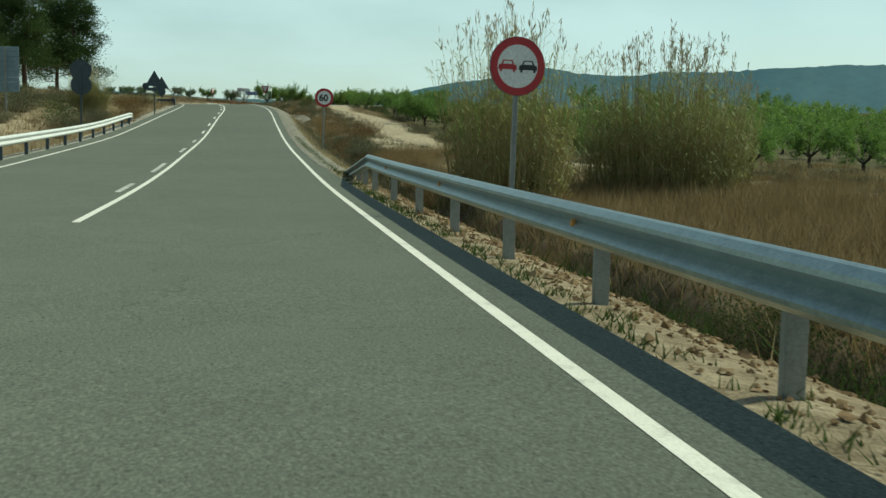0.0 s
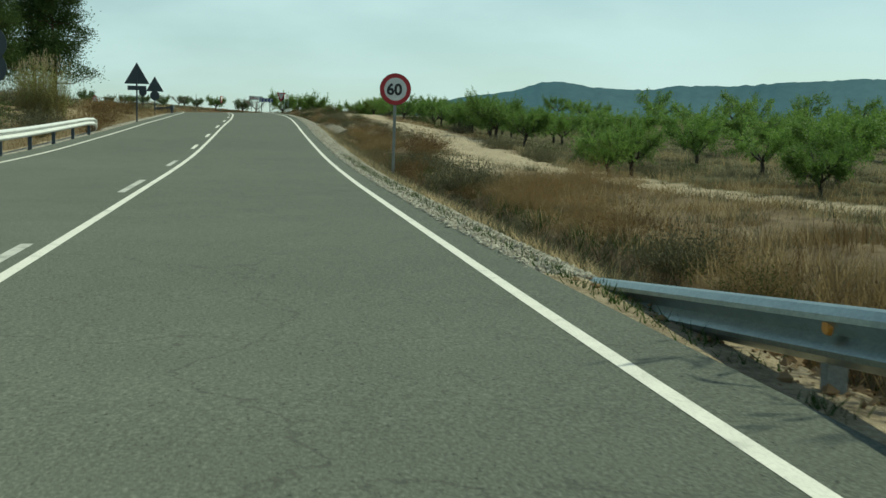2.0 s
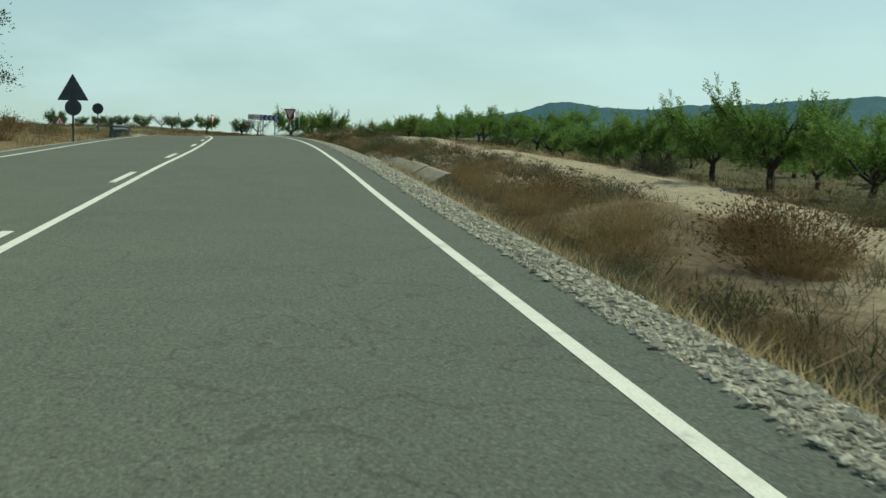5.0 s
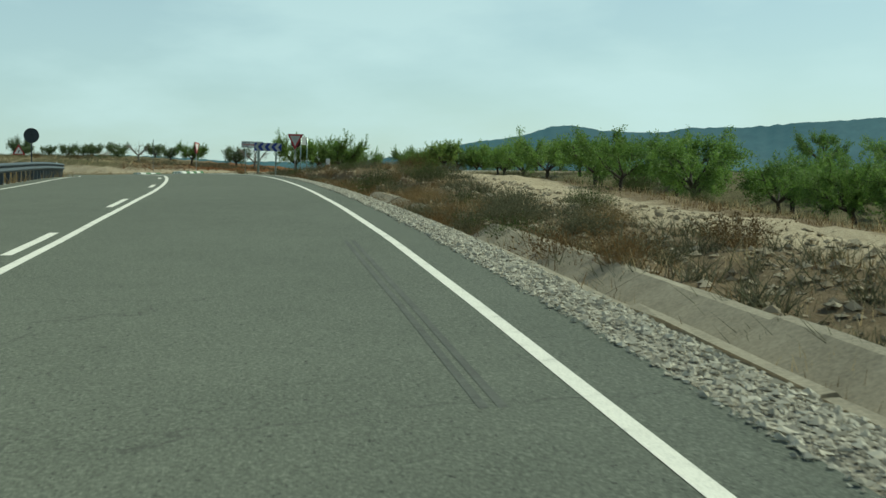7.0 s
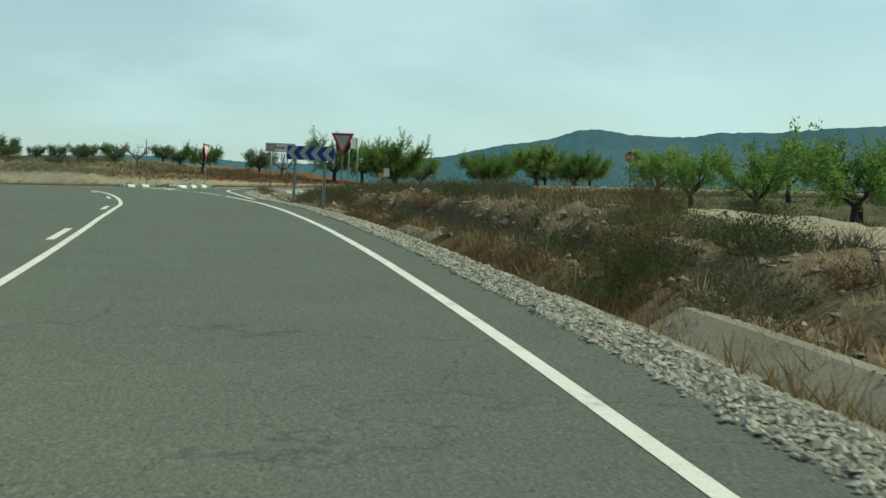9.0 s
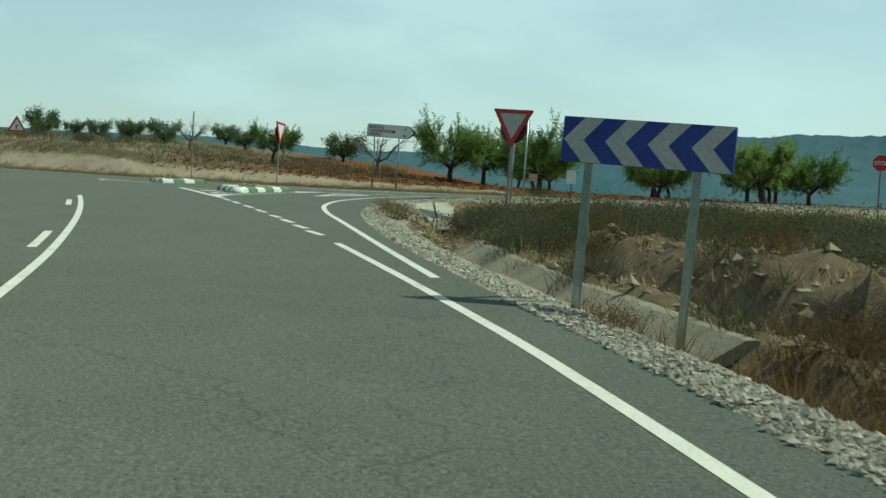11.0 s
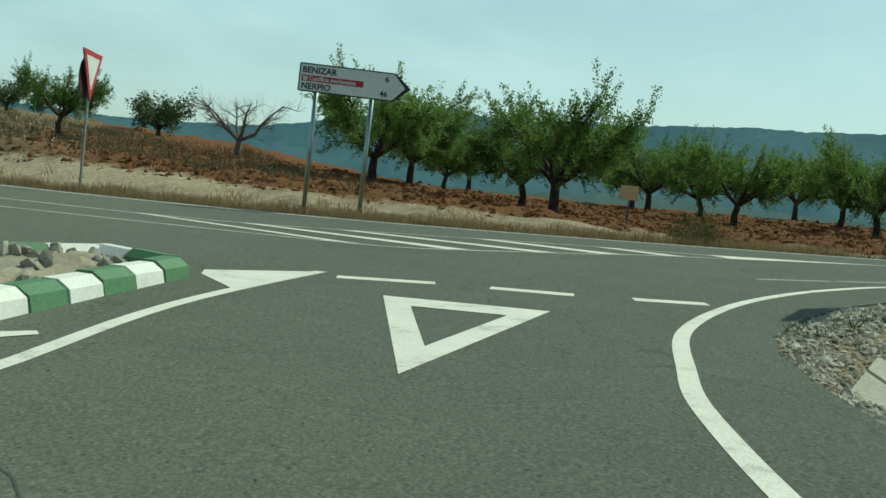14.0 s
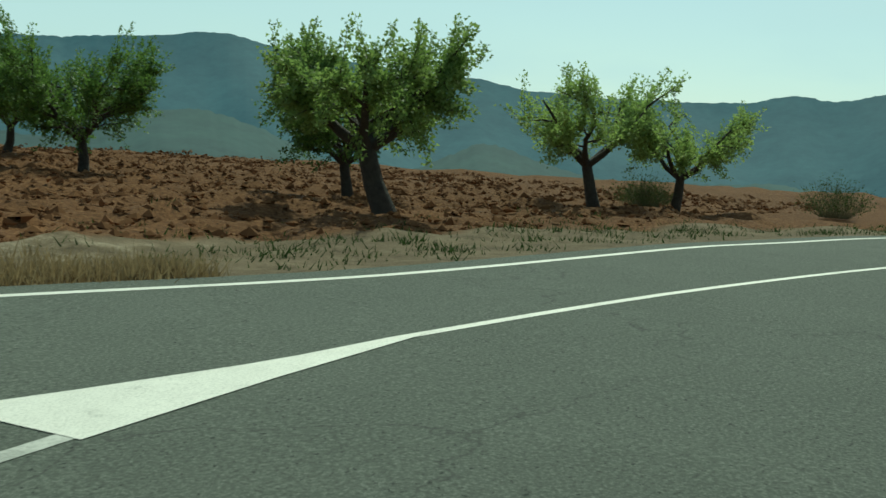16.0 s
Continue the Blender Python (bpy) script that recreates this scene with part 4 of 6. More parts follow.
def give_way(m, label, side, centre, back_disc=False, mat=None):
    root = thing("road_sign", m, label, "road sign")
    pole_part(root, 0, 0.04, -0.4, centre + side * 0.2)
    part("plate", plate(lifted(triangle(side, 0.06, -1), centre), 0.025, 0.0), SIGN_BACK, root)
    sign_face(root, "red_border", lifted(triangle(side * 0.985, 0.06, -1), centre), SIGN_RED, -0.004, "red border")
    sign_face(root, "face", lifted(triangle(side * 0.66, 0.03, -1), centre + 0.005), mat or SIGN_WHITE, -0.008)
    if back_disc:
        part("round_plate", plate(lifted(disc(0.44), centre - 0.2), 0.025, 0.09), SIGN_MAROON, root, "dark red back of a round sign")
    return root


z0 = at(2.1, 176.5)
give_way(pose(2.1, 176.5, z0, 0, 2.0, -32), "triangular give-way sign with red border on a steel pole", 1.35, 6.7 - z0, True, SIGN_GREY)
pa, pb = Vector((2.62, 179.5, 0)), Vector((3.12, 180.1, 0))
zg = at(pa.x, pa.y)
twin = thing("road_sign", pose(pa.x, pa.y, zg, 0, 2.0, math.degrees(math.atan2(pb.y - pa.y, pb.x - pa.x))), "pale sign plate on two thin steel poles seen from behind", "road sign")
w_ = (pb - pa).length
for x in (0.0, w_):
    part("pole", rod(bmesh.new(), (x, -0.03, -0.4), (x, -0.03, 7.02 - zg), 0.032, 10), GALV, twin, smooth=True)
part("plate", plate(lifted(rect(w_ + 0.34, 0.62), 6.74 - zg, w_ / 2), 0.02, 0.0), SIGN_GREY, twin)
for x in (-0.1, w_ + 0.1):
    part("edge_rib", boxed(0.025, 0.03, 0.6, pose(x, -0.015, 6.74 - zg)), SIGN_BACK, twin)
z0 = at(-6.45, 194.9)
give_way(pose(-6.1, 194.9, z0, 0, 3.5, 73), "red-bordered give-way sign turned aside beside the cross road", 1.2, 6.75 - z0, True)
z0 = at(-9.46, 190.9)
thin = thing("road_sign", pose(-9.46, 191.3, z0, 0, 1.5, 95), "sign plate on a pole seen almost edge-on", "road sign")
pole_part(thin, 0, 0.04, -0.4, 7.1 - z0)
part("plate", plate(lifted(disc(0.52), 6.7 - z0), 0.03, 0.0), SIGN_BACK, thin)
sign_face(thin, "face", lifted(disc(0.5), 6.7 - z0), SIGN_GREY, -0.004)
z0 = at(-29.4, 235)
warn = thing("road_sign", pose(-29.4, 235, z0, 0, 0, 12), "triangular warning sign with red border and a black bend symbol", "road sign")
pole_part(warn, 0, 0.04, -0.4, 7.3 - z0)
part("plate", plate(lifted(triangle(1.5), 7.35 - z0), 0.025, 0.0), SIGN_BACK, warn)
sign_face(warn, "red_border", lifted(triangle(1.48), 7.35 - z0), SIGN_RED, -0.004)
sign_face(warn, "face", lifted(triangle(1.0), 7.35 - z0), SIGN_WHITE, -0.008)
sign_face(warn, "symbol", lifted([(-0.06, -0.22), (0.03, -0.22), (0.0, 0.0), (0.16, 0.06), (0.1, 0.16), (-0.1, 0.04)], 7.35 - z0), SIGN_BLACK, -0.012)
z0 = at(24.2, 198.8)
stop = thing("road_sign", pose(24.2, 198.8, z0, 0, 0, -15), "red octagonal stop sign on a steel pole", "road sign")
pole_part(stop, 0, 0.04, -0.3, 6.8 - z0)
octo = [(0.46 * math.cos(math.pi / 8 + k * math.pi / 4), 0.46 * math.sin(math.pi / 8 + k * math.pi / 4)) for k in range(8)]
part("plate", plate(lifted(octo, 6.8 - z0), 0.025, 0.0), SIGN_WHITE, stop)
sign_face(stop, "face", lifted([(a * 0.94, b * 0.94) for a, b in octo], 6.8 - z0), SIGN_RED, -0.004)
lettering("STOP", 0.28, SIGN_WHITE, stop, Matrix.Translation((-0.33, -0.009, 6.70 - z0)), 0.006, "white word STOP")

# chevron board
ch_mid, ch_w, ch_h = Vector((0.17, 151.74, 5.27)), 1.6, 0.42
chev = thing("chevron_board", Matrix.Translation(ch_mid) @ pose(0, 0, 0, 0, 2.3, -29), "blue and pale grey chevron board on two steel posts", "road sign")
part("panel", plate(rect(ch_w, ch_h, 0.015), 0.03, 0.0), SIGN_BLUE, chev)
step = ch_w / 4
for k in range(4):
    x = -ch_w / 2 + step * k + 0.005
    s, h = 0.19, ch_h / 2 - 0.004
    sign_face(chev, "chevron", [(x + 0.01, 0), (x + 0.01 + s * 1.0, h), (x + 0.01 + s * 2.0, h), (x + 0.01 + s, 0), (x + 0.01 + s * 2.0, -h), (x + 0.01 + s, -h)], SIGN_GREY, -0.004)
for x in (-0.54, 0.48):
    m = chev.matrix_basis
    foot = m @ Vector((x, 0.05, 0))
    part("post", boxed(0.08, 0.05, 2.05, pose(x, 0.06, -0.85), 0.006), GALV, chev)

# direction arrow sign
a0, a1 = Vector((-2.1, 192.92, 0)), Vector((0.04, 192.33, 0))
adir = math.degrees(math.atan2(a1.y - a0.y, a1.x - a0.x))
L_, H_ = (a1 - a0).length, 0.56
arrow = thing("direction_sign", Matrix.Translation((a0.x, a0.y, 6.89)) @ pose(0, 0, 0, 0, 2.0, adir), "white arrow-shaped direction sign with black place names on two poles", "road sign")
ao = [(0, -H_ / 2), (L_ - 0.32, -H_ / 2), (L_, 0), (L_ - 0.32, H_ / 2), (0, H_ / 2)]
part("panel", plate(rounded(ao, 0.035), 0.04, 0.0), SIGN_BLACK, arrow)
ai = [(0.025, -H_ / 2 + 0.025), (L_ - 0.345, -H_ / 2 + 0.025), (L_ - 0.11, 0), (L_ - 0.345, H_ / 2 - 0.025), (0.025, H_ / 2 - 0.025)]
sign_face(arrow, "face", rounded(ai, 0.03), SIGN_WHITE, -0.004)
sign_face(arrow, "red_band", [(0.06, -0.075), (1.28, -0.075), (1.28, 0.045), (0.06, 0.045)], SIGN_RED, -0.007, "red tourist band")
lettering("BENIZAR", 0.17, SIGN_BLACK, arrow, Matrix.Translation((0.06, -0.008, 0.09)), 0.004, "black word BENIZAR")
lettering("NERPIO", 0.17, SIGN_BLACK, arrow, Matrix.Translation((0.06, -0.008, -0.225)), 0.004, "black word NERPIO")
lettering("Castillos medievales", 0.115, SIGN_WHITE, arrow, Matrix.Translation((0.2, -0.011, -0.05)), 0.002, "white words Castillos medievales")
sign_face(arrow, "castle_symbol", [(0.09, -0.06), (0.17, -0.06), (0.17, 0.03), (0.145, 0.03), (0.145, 0.005), (0.115, 0.005), (0.115, 0.03), (0.09, 0.03)], SIGN_WHITE, -0.010)
lettering("6", 0.15, SIGN_BLACK, arrow, Matrix.Translation((1.7, -0.008, 0.09)), 0.004, "black numeral 6")
lettering("46", 0.15, SIGN_BLACK, arrow, Matrix.Translation((1.62, -0.008, -0.2)), 0.004, "black numeral 46")
for x in (0.36, 1.47):
    part("pole", rod(bmesh.new(), (x, 0.08, H_ / 2 - 0.05), (x + 0.02, 0.08, -2.95), 0.045, 12), GALV, arrow, smooth=True)


def plaque(x, y, zt, w, h, mat, label):
    zg = at(x, y)
    r = thing("plaque", pose(x, y, zg, 0, 0, -20), label, "plaque")
    part("stake", rod(bmesh.new(), (0, 0.02, -0.2), (0.02, 0.02, zt - zg - 0.05), 0.02, 6), SIGN_BACK, r)
    part("plate", plate(lifted(rect(w, h, 0.02), zt - zg - h / 2), 0.006, 0.0), mat, r)
    return r


plaque(5.53, 193.7, 5.31, 0.40, 0.32, PLAQUE, "faded yellow hunting plaque on a thin stake")
plaque(4.8, 180.3, 5.38, 0.32, 0.46, SIGN_WHITE, "small white plate on a thin stake by the ditch")


# ---- splitter islands: painted kerb blocks round a heap of stones ----
def kerb_run(root, a, b, n, first):
    a, b = Vector(a), Vector(b)
    ang = math.degrees(math.atan2(b.y - a.y, b.x - a.x))
    ln = (b - a).length / n
    for k in range(n):
        p = a + (b - a) * ((k + 0.5) / n)
        bm = bmesh.new()
        prof = [(-0.17, -0.03), (0.17, -0.03), (0.15, 0.11), (0.07, 0.18), (-0.05, 0.18), (-0.14, 0.12)]
        vs = [[bm.verts.new((s * (ln / 2 - 0.008), y, z)) for y, z in prof] for s in (-1, 1)]
        for j in range(len(prof)):
            i2 = (j + 1) % len(prof)
            bm.faces.new((vs[0][j], vs[0][i2], vs[1][i2], vs[1][j]))
        bm.faces.new(vs[0])
        bm.faces.new(vs[1][::-1])
        bmesh.ops.recalc_face_normals(bm, faces=bm.faces)
        ob = part("kerb_block", bm, GREEN if (k + first) % 2 else KERB_WHITE, root)
        ob.matrix_basis = pose(p.x, p.y, on_road(p.x, p.y) - 0.01 + rng.uniform(-0.01, 0.01), rng.uniform(-3, 3), 0, ang + rng.uniform(-2, 2))


def rock_mesh(name, size, seed, mat):
    r2 = np.random.default_rng(seed)
    bm = bmesh.new()
    bmesh.ops.create_icosphere(bm, subdivisions=1, radius=size)
    for v in bm.verts:
        v.co = Vector((v.co.x * 1.25, v.co.y, v.co.z * 0.72)) * float(r2.uniform(0.72, 1.2))
    me = bpy.data.meshes.new(name)
    bm.to_mesh(me)
    bm.free()
    me.materials.append(mat)
    return me


ROCKS = [rock_mesh("stone", 1.0, 20 + k, STONE) for k in range(5)]


def mound(root, pts, height):
    c = sum((Vector(p) for p in pts), Vector((0, 0))) / len(pts)
    verts, faces, rings = [], [], 6
    n = 24
    closed = pts + [pts[0]]
    def rim(t):
        i = int(t * len(pts)) % len(pts)
        f = t * len(pts) - int(t * len(pts))
        return Vector(closed[i]).lerp(Vector(closed[i + 1]), f)
    for j in range(rings):
        f = 1 - j / rings
        for k in range(n):
            p = c + (rim(k / n) - c) * f
            verts.append((p.x, p.y, on_road(p.x, p.y) + 0.02 + height * (1 - f ** 2) + rng.uniform(-0.03, 0.03) * (j > 0)))
    verts.append((c.x, c.y, on_road(c.x, c.y) + height))
    for j in range(rings - 1):
        for k in range(n):
            faces.append((j * n + k, j * n + (k + 1) % n, (j + 1) * n + (k + 1) % n, (j + 1) * n + k))
    for k in range(n):
        faces.append(((rings - 1) * n + k, (rings - 1) * n + (k + 1) % n, len(verts) - 1))
    mesh_object("gravel_fill", verts, faces, CONCRETE, root, "gravel and broken stones")
    for k in range(26):
        f, t = math.sqrt(rng.uniform(0, 0.75)), rng.uniform(0, 1)
        p = c + (rim(t) - c) * f
        s = rng.uniform(0.03, 0.09)
        ob = new("stone", ROCKS[k % 5])
        ob.parent = root
        ob.matrix_basis = pose(p.x, p.y, on_road(p.x, p.y) + height * (1 - f * f) + s * 0.4, rng.uniform(0, 360), rng.uniform(0, 360), rng.uniform(0, 360)) @ Matrix.Diagonal((s, s, s, 1))


isl = thing("traffic_island", pose(0, 0, 0), "triangular traffic island of worn green and white kerb blocks with gravel", "traffic island", "splitter islands")
P1, P2, P3, P4 = (-6.14, 177.4), (-4.8, 180.1), (-5.4, 181.0), (-6.9, 180.15)
kerb_run(isl, P1, P2, 6, 0)
kerb_run(isl, P2, P3, 2, 1)
kerb_run(isl, P3, P4, 3, 0)
kerb_run(isl, P4, P1, 5, 1)
bm = bmesh.new()
bmesh.ops.create_icosphere(bm, subdivisions=3, radius=0.2, matrix=Matrix.Diagonal((1.1, 1.3, 0.8, 1)))
for v in bm.verts:
    v.co += v.co.normalized() * 0.03 * noise.noise(v.co * 6)
corner = part("corner_block", bm, KERB_WHITE, isl, "rounded white corner block", smooth=True)
corner.matrix_basis = pose(P1[0] + 0.02, P1[1] - 0.02, on_road(*P1) + 0.03, 0, 0, 12)
mound(isl, [P1, P2, P3, P4], 0.15)
isl2 = thing("traffic_island", pose(0, 0, 0), "small far traffic island of green and white kerb blocks", "traffic island", "splitter islands")
Q1, Q2, Q3, Q4 = (-10.35, 188.7), (-8.9, 190.6), (-9.6, 191.8), (-11.0, 190.8)
for a, b, n, f in ((Q1, Q2, 4, 0), (Q2, Q3, 2, 1), (Q3, Q4, 3, 0), (Q4, Q1, 4, 1)):
    kerb_run(isl2, a, b, n, f)
mound(isl2, [Q1, Q2, Q3, Q4], 0.13)
for a, b in (((-12.9, 190.0), (-10.6, 188.4)), ((-13.2, 191.5), (-11.3, 190.7))):
    ribbon("island_line", [a, b], 0.2, WHITE)
ribbon("island_line", [(-13.3, 191.3), (-12.9, 190.0)], 0.2, WHITE)

# ---- concrete ditch lining and culverts ----
ditch = thing("concrete_ditch", pose(0, 0, 0), "earth-stained concrete ditch lining beside the gravel shoulder", "ditch")
edge = np.array([p for p in pavement_right if p[1] > 90] + [p for p in pavement_nose[1:] if p[1] < 167.5 and p[0] < 0])
seg = np.concatenate([[0], np.cumsum(np.linalg.norm(np.diff(edge, axis=0), axis=1))])
en = np.stack([np.gradient(edge[:, 1]), -np.gradient(edge[:, 0])], 1)
en = en / np.linalg.norm(en, axis=1)[:, None]


def beside(s_, off):
    """A point off metres to the right of the pavement's edge, s_ metres along it."""
    q = [np.interp(s_, seg, edge[:, k]) + off * np.interp(s_, seg, en[:, k]) for k in (0, 1)]
    return float(q[0]), float(q[1])


s0 = 0.0
while s0 < seg[-1] - 3:
    ln = min(float(rng.uniform(3.4, 4.6)), float(seg[-1]) - s0)
    lift = rng.uniform(-0.03, 0.03)
    keep_ = np.interp(beside(s0, 0)[1], [108, 114, 126, 130, 148, 153], [1.0, 0.9, 0.45, 0.25, 0.25, 1.0])
    if rng.uniform() < keep_:
        verts, cols = [], 5
        for i in range(cols):
            si = s0 + (ln - 0.03) * i / (cols - 1)
            ex, ey = beside(si, 0)
            for o, dz in ((0.98, -0.21), (1.08, -0.2), (1.45, -0.56), (1.85, -0.6), (2.34, -0.33), (2.48, -0.32)):
                x, y = beside(si, o)
                verts.append((x, y, on_road(ex, ey) + dz + lift + rng.uniform(-0.012, 0.012)))
        n = len(verts)
        faces = [(i * 6 + k, i * 6 + k + 1, i * 6 + k + 7, i * 6 + k + 6) for i in range(cols - 1) for k in range(5)]
        vs2 = verts + [(x, y, z - 0.14) for x, y, z in verts]
        faces += [tuple(n + j for j in reversed(f)) for f in faces]
        rim_ = [i * 6 for i in range(cols)] + [(cols - 1) * 6 + k for k in range(1, 6)] + [i * 6 + 5 for i in range(cols - 2, -1, -1)] + [4, 3, 2, 1]
        faces += [(rim_[j], n + rim_[j], n + rim_[(j + 1) % len(rim_)], rim_[(j + 1) % len(rim_)]) for j in range(len(rim_))]
        mesh_object("slab", vs2, faces, CONCRETE, ditch)
    s0 += ln

# sloping headwall of the culvert at the corner, in two slabs with an open joint
head = thing("culvert_headwall", pose(0, 0, 0), "pale sloping concrete culvert headwall with an open joint", "culvert")
T0, T1, L0, L1 = Vector((-0.85, 176.2, 4.09)), Vector((0.75, 178.0, 4.16)), Vector((-0.45, 174.5, 3.64)), Vector((0.35, 175.6, 3.7))
for f0, f1 in ((0.0, 0.47), (0.52, 1.0)):
    q = [T0.lerp(T1, f0), T0.lerp(T1, f1), L0.lerp(L1, f1), L0.lerp(L1, f0)]
    mesh_object("slab", q + [p + Vector((0, 0, -0.3)) for p in q], [(0, 3, 2, 1), (4, 5, 6, 7), (0, 1, 5, 4), (1, 2, 6, 5), (2, 3, 7, 6), (3, 0, 4, 7)], PALE_CONCRETE, head)
joint = [T0.lerp(T1, 0.47), T0.lerp(T1, 0.52), L0.lerp(L1, 0.52), L0.lerp(L1, 0.47)]
mesh_object("joint", [p + Vector((0, 0, -0.1)) for p in joint], [(0, 3, 2, 1)], BARK, head, "dark strip set below the open joint")


# ---- trees ----
def branchy(seed, height, spread, lean=(0.0, 0.0), limbs=4, subs=5, shoots=5, trunk_r=0.13, fork=0.22, up=0.42, fine=True):
    """Wood of a low-forking orchard tree: tubes, and the twigs (start, end) that carry leaves."""
    r = random.Random(seed)
    tubes, twigs = [], []
    top = Vector((lean[0], lean[1], fork * height))
    mid = top * 0.5 + Vector((r.uniform(-.06, .06), r.uniform(-.06, .06), 0))
    tubes.append(tube([(0, 0, -0.25), (0, 0, 0.05), mid, top], [trunk_r * 1.5, trunk_r * 1.15, trunk_r * 0.95, trunk_r * 0.85], 9))
    for i in range(limbs):
        a = 2 * math.pi * (i + r.uniform(-.3, .3)) / limbs
        out = Vector((math.cos(a), math.sin(a), 0))
        p, path, rad = top.copy(), [top.copy()], [trunk_r * 0.62]
        reach, rise = spread * r.uniform(0.52, 0.76), height * r.uniform(0.34, 0.46)
        for k in range(1, 5):
            t = k / 4
            p = top + out * reach * t ** 0.85 + Vector((r.uniform(-.12, .12), r.uniform(-.12, .12), rise * t ** (1.25 - 0.3 * up)))
            path.append(p)
            rad.append(trunk_r * 0.62 * (1 - 0.78 * t))
        tubes.append(tube(path, rad, 6))
        for j in range(subs):
            t = r.uniform(0.1, 1.0)
            k = min(3, int(t * 4))
            s = path[k].lerp(path[k + 1], t * 4 - k)
            b = a + r.uniform(-1.5, 1.5)
            d = Vector((math.cos(b), math.sin(b), r.uniform(-0.25, 1.25) * up * 1.6)).normalized()
            ln = height * r.uniform(0.16, 0.3)
            e = s + d * ln + Vector((0, 0, r.uniform(-0.1, 0.2) * ln))
            m_ = s.lerp(e, 0.5) + Vector((r.uniform(-.06, .06), r.uniform(-.06, .06), 0.05))
            tubes.append(tube([s, m_, e], [trunk_r * 0.2, trunk_r * 0.13, trunk_r * 0.06], 4))
            twigs.append((s.lerp(e, 0.3), e))
            for q in range(shoots):
                s2 = s.lerp(e, r.uniform(0.25, 1.0))
                away = Vector((s2.x - top.x, s2.y - top.y, 0))
                away = away / max(0.3, away.length)
                d2 = away * r.uniform(0.1, 0.9) + Vector((r.gauss(0, 0.32), r.gauss(0, 0.32), r.uniform(0.25, 1.15)))
                ln2 = r.uniform(0.09, 0.2)
                if r.random() < 0.22:
                    d2 = away * 0.7 + Vector((r.gauss(0, 0.3), r.gauss(0, 0.3), r.uniform(-0.9, 0.1)))
                elif r.random() < 0.1:
                    d2, ln2 = away * 0.35 + Vector((r.gauss(0, 0.2), r.gauss(0, 0.2), 1.0)), r.uniform(0.2, 0.3)
                e2 = s2 + d2.normalized() * height * ln2
                if fine:
                    tubes.append(tube([s2, e2], [trunk_r * 0.05, trunk_r * 0.02], 3))
                twigs.append((s2, e2))
    return tubes, twigs


def leafy(twigs, count, length, width, seed, droop=0.0, jitter=0.05):
    g = np.random.default_rng(seed)
    s = np.array([a[:] for a, b in twigs])
    e = np.array([b[:] for a, b in twigs])
    w = np.linalg.norm(e - s, axis=1)
    k = g.choice(len(s), count, p=w / w.sum())
    t = g.uniform(0.05, 1.05, count)[:, None]
    p = s[k] + (e - s)[k] * t + g.normal(0, jitter, (count, 3))
    d = (e - s)[k] / (w[k][:, None] + 1e-9) * 0.75 + np.array([0, 0, -droop])
    return leaves_at(p, d, length, width, 0.42)


def orchard_tree(name, seed, height, spread, leaf_mat, count, length, width, label, category="almond tree", group="", lean=(0, 0), jitter=0.028, droop=0.05, bark=None, **kw):
    root = thing(name, pose(0, 0, -500), label, category, group)
    tubes, twigs = branchy(seed, height, spread, lean, **kw)
    v, f = joined(tubes)
    mesh_object("trunk", v, f, bark or BARK, root, smooth=True)
    if count:
        crown = leafy(twigs, count, length, width, seed, droop, jitter)
        quads_object("crown", crown[:, [1, 2, 3]], leaf_mat, root)
    return root


NEAR = "leafy green almond tree on red ploughed earth"
near_trees = [
    orchard_tree("almond_tree", 3, 4.0, 2.2, LEAF, 27000, 0.13, 0.029, NEAR, group="almond trees on the red field", limbs=7, subs=11, shoots=9, trunk_r=0.15),
    orchard_tree("almond_tree", 8, 3.7, 2.0, LEAF, 24000, 0.13, 0.029, NEAR, group="almond trees on the red field", limbs=6, subs=10, shoots=9, lean=(0.12, 0.05)),
    orchard_tree("almond_tree", 15, 3.8, 2.05, LEAF, 25000, 0.13, 0.029, NEAR, group="almond trees on the red field", limbs=6, subs=10, shoots=9, lean=(-0.1, 0.1)),
]
lean_tree = orchard_tree("almond_tree", 21, 3.6, 1.8, LEAF_SUN, 27000, 0.125, 0.034, "old leaning almond tree beside the road, leaves coloured pale as sunlit", group="almond trees on the red field",
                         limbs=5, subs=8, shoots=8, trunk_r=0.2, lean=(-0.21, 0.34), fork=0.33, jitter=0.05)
open_tree = orchard_tree("almond_tree", 33, 3.3, 2.1, LEAF_SUN, 14000, 0.125, 0.032, "sparse open almond tree, leaves coloured pale as sunlit", group="almond trees on the red field", limbs=5, subs=7, shoots=8, trunk_r=0.14, lean=(0.2, -0.1), fork=0.3, jitter=0.045)
far_trees = [orchard_tree("almond_tree", 40 + k, 3.6, 2.0, LEAF, 7600, 0.165, 0.04, "green almond tree in the roadside orchard", group="orchard almond trees", limbs=5, subs=6, shoots=6, jitter=0.07, trunk_r=0.12, fork=0.2, fine=False) for k in range(4)]
lite_trees = [orchard_tree("almond_tree", 50 + k, 3.6, 2.0, LEAF, 2400, 0.25, 0.062, "green almond tree in the roadside orchard", group="orchard almond trees", limbs=5, subs=5, shoots=4, jitter=0.09, trunk_r=0.12, fork=0.2, fine=False) for k in range(3)]
olive_trees = [orchard_tree("olive_tree", 60 + k, 3.4, 1.5, OLIVE, 5000, 0.20, 0.065, "small dark round-headed olive tree on the bank", "olive tree", "olive trees beyond the road", limbs=6, subs=7, shoots=4, jitter=0.14, trunk_r=0.14, up=0.25, fork=0.1, fine=False) for k in range(3)]
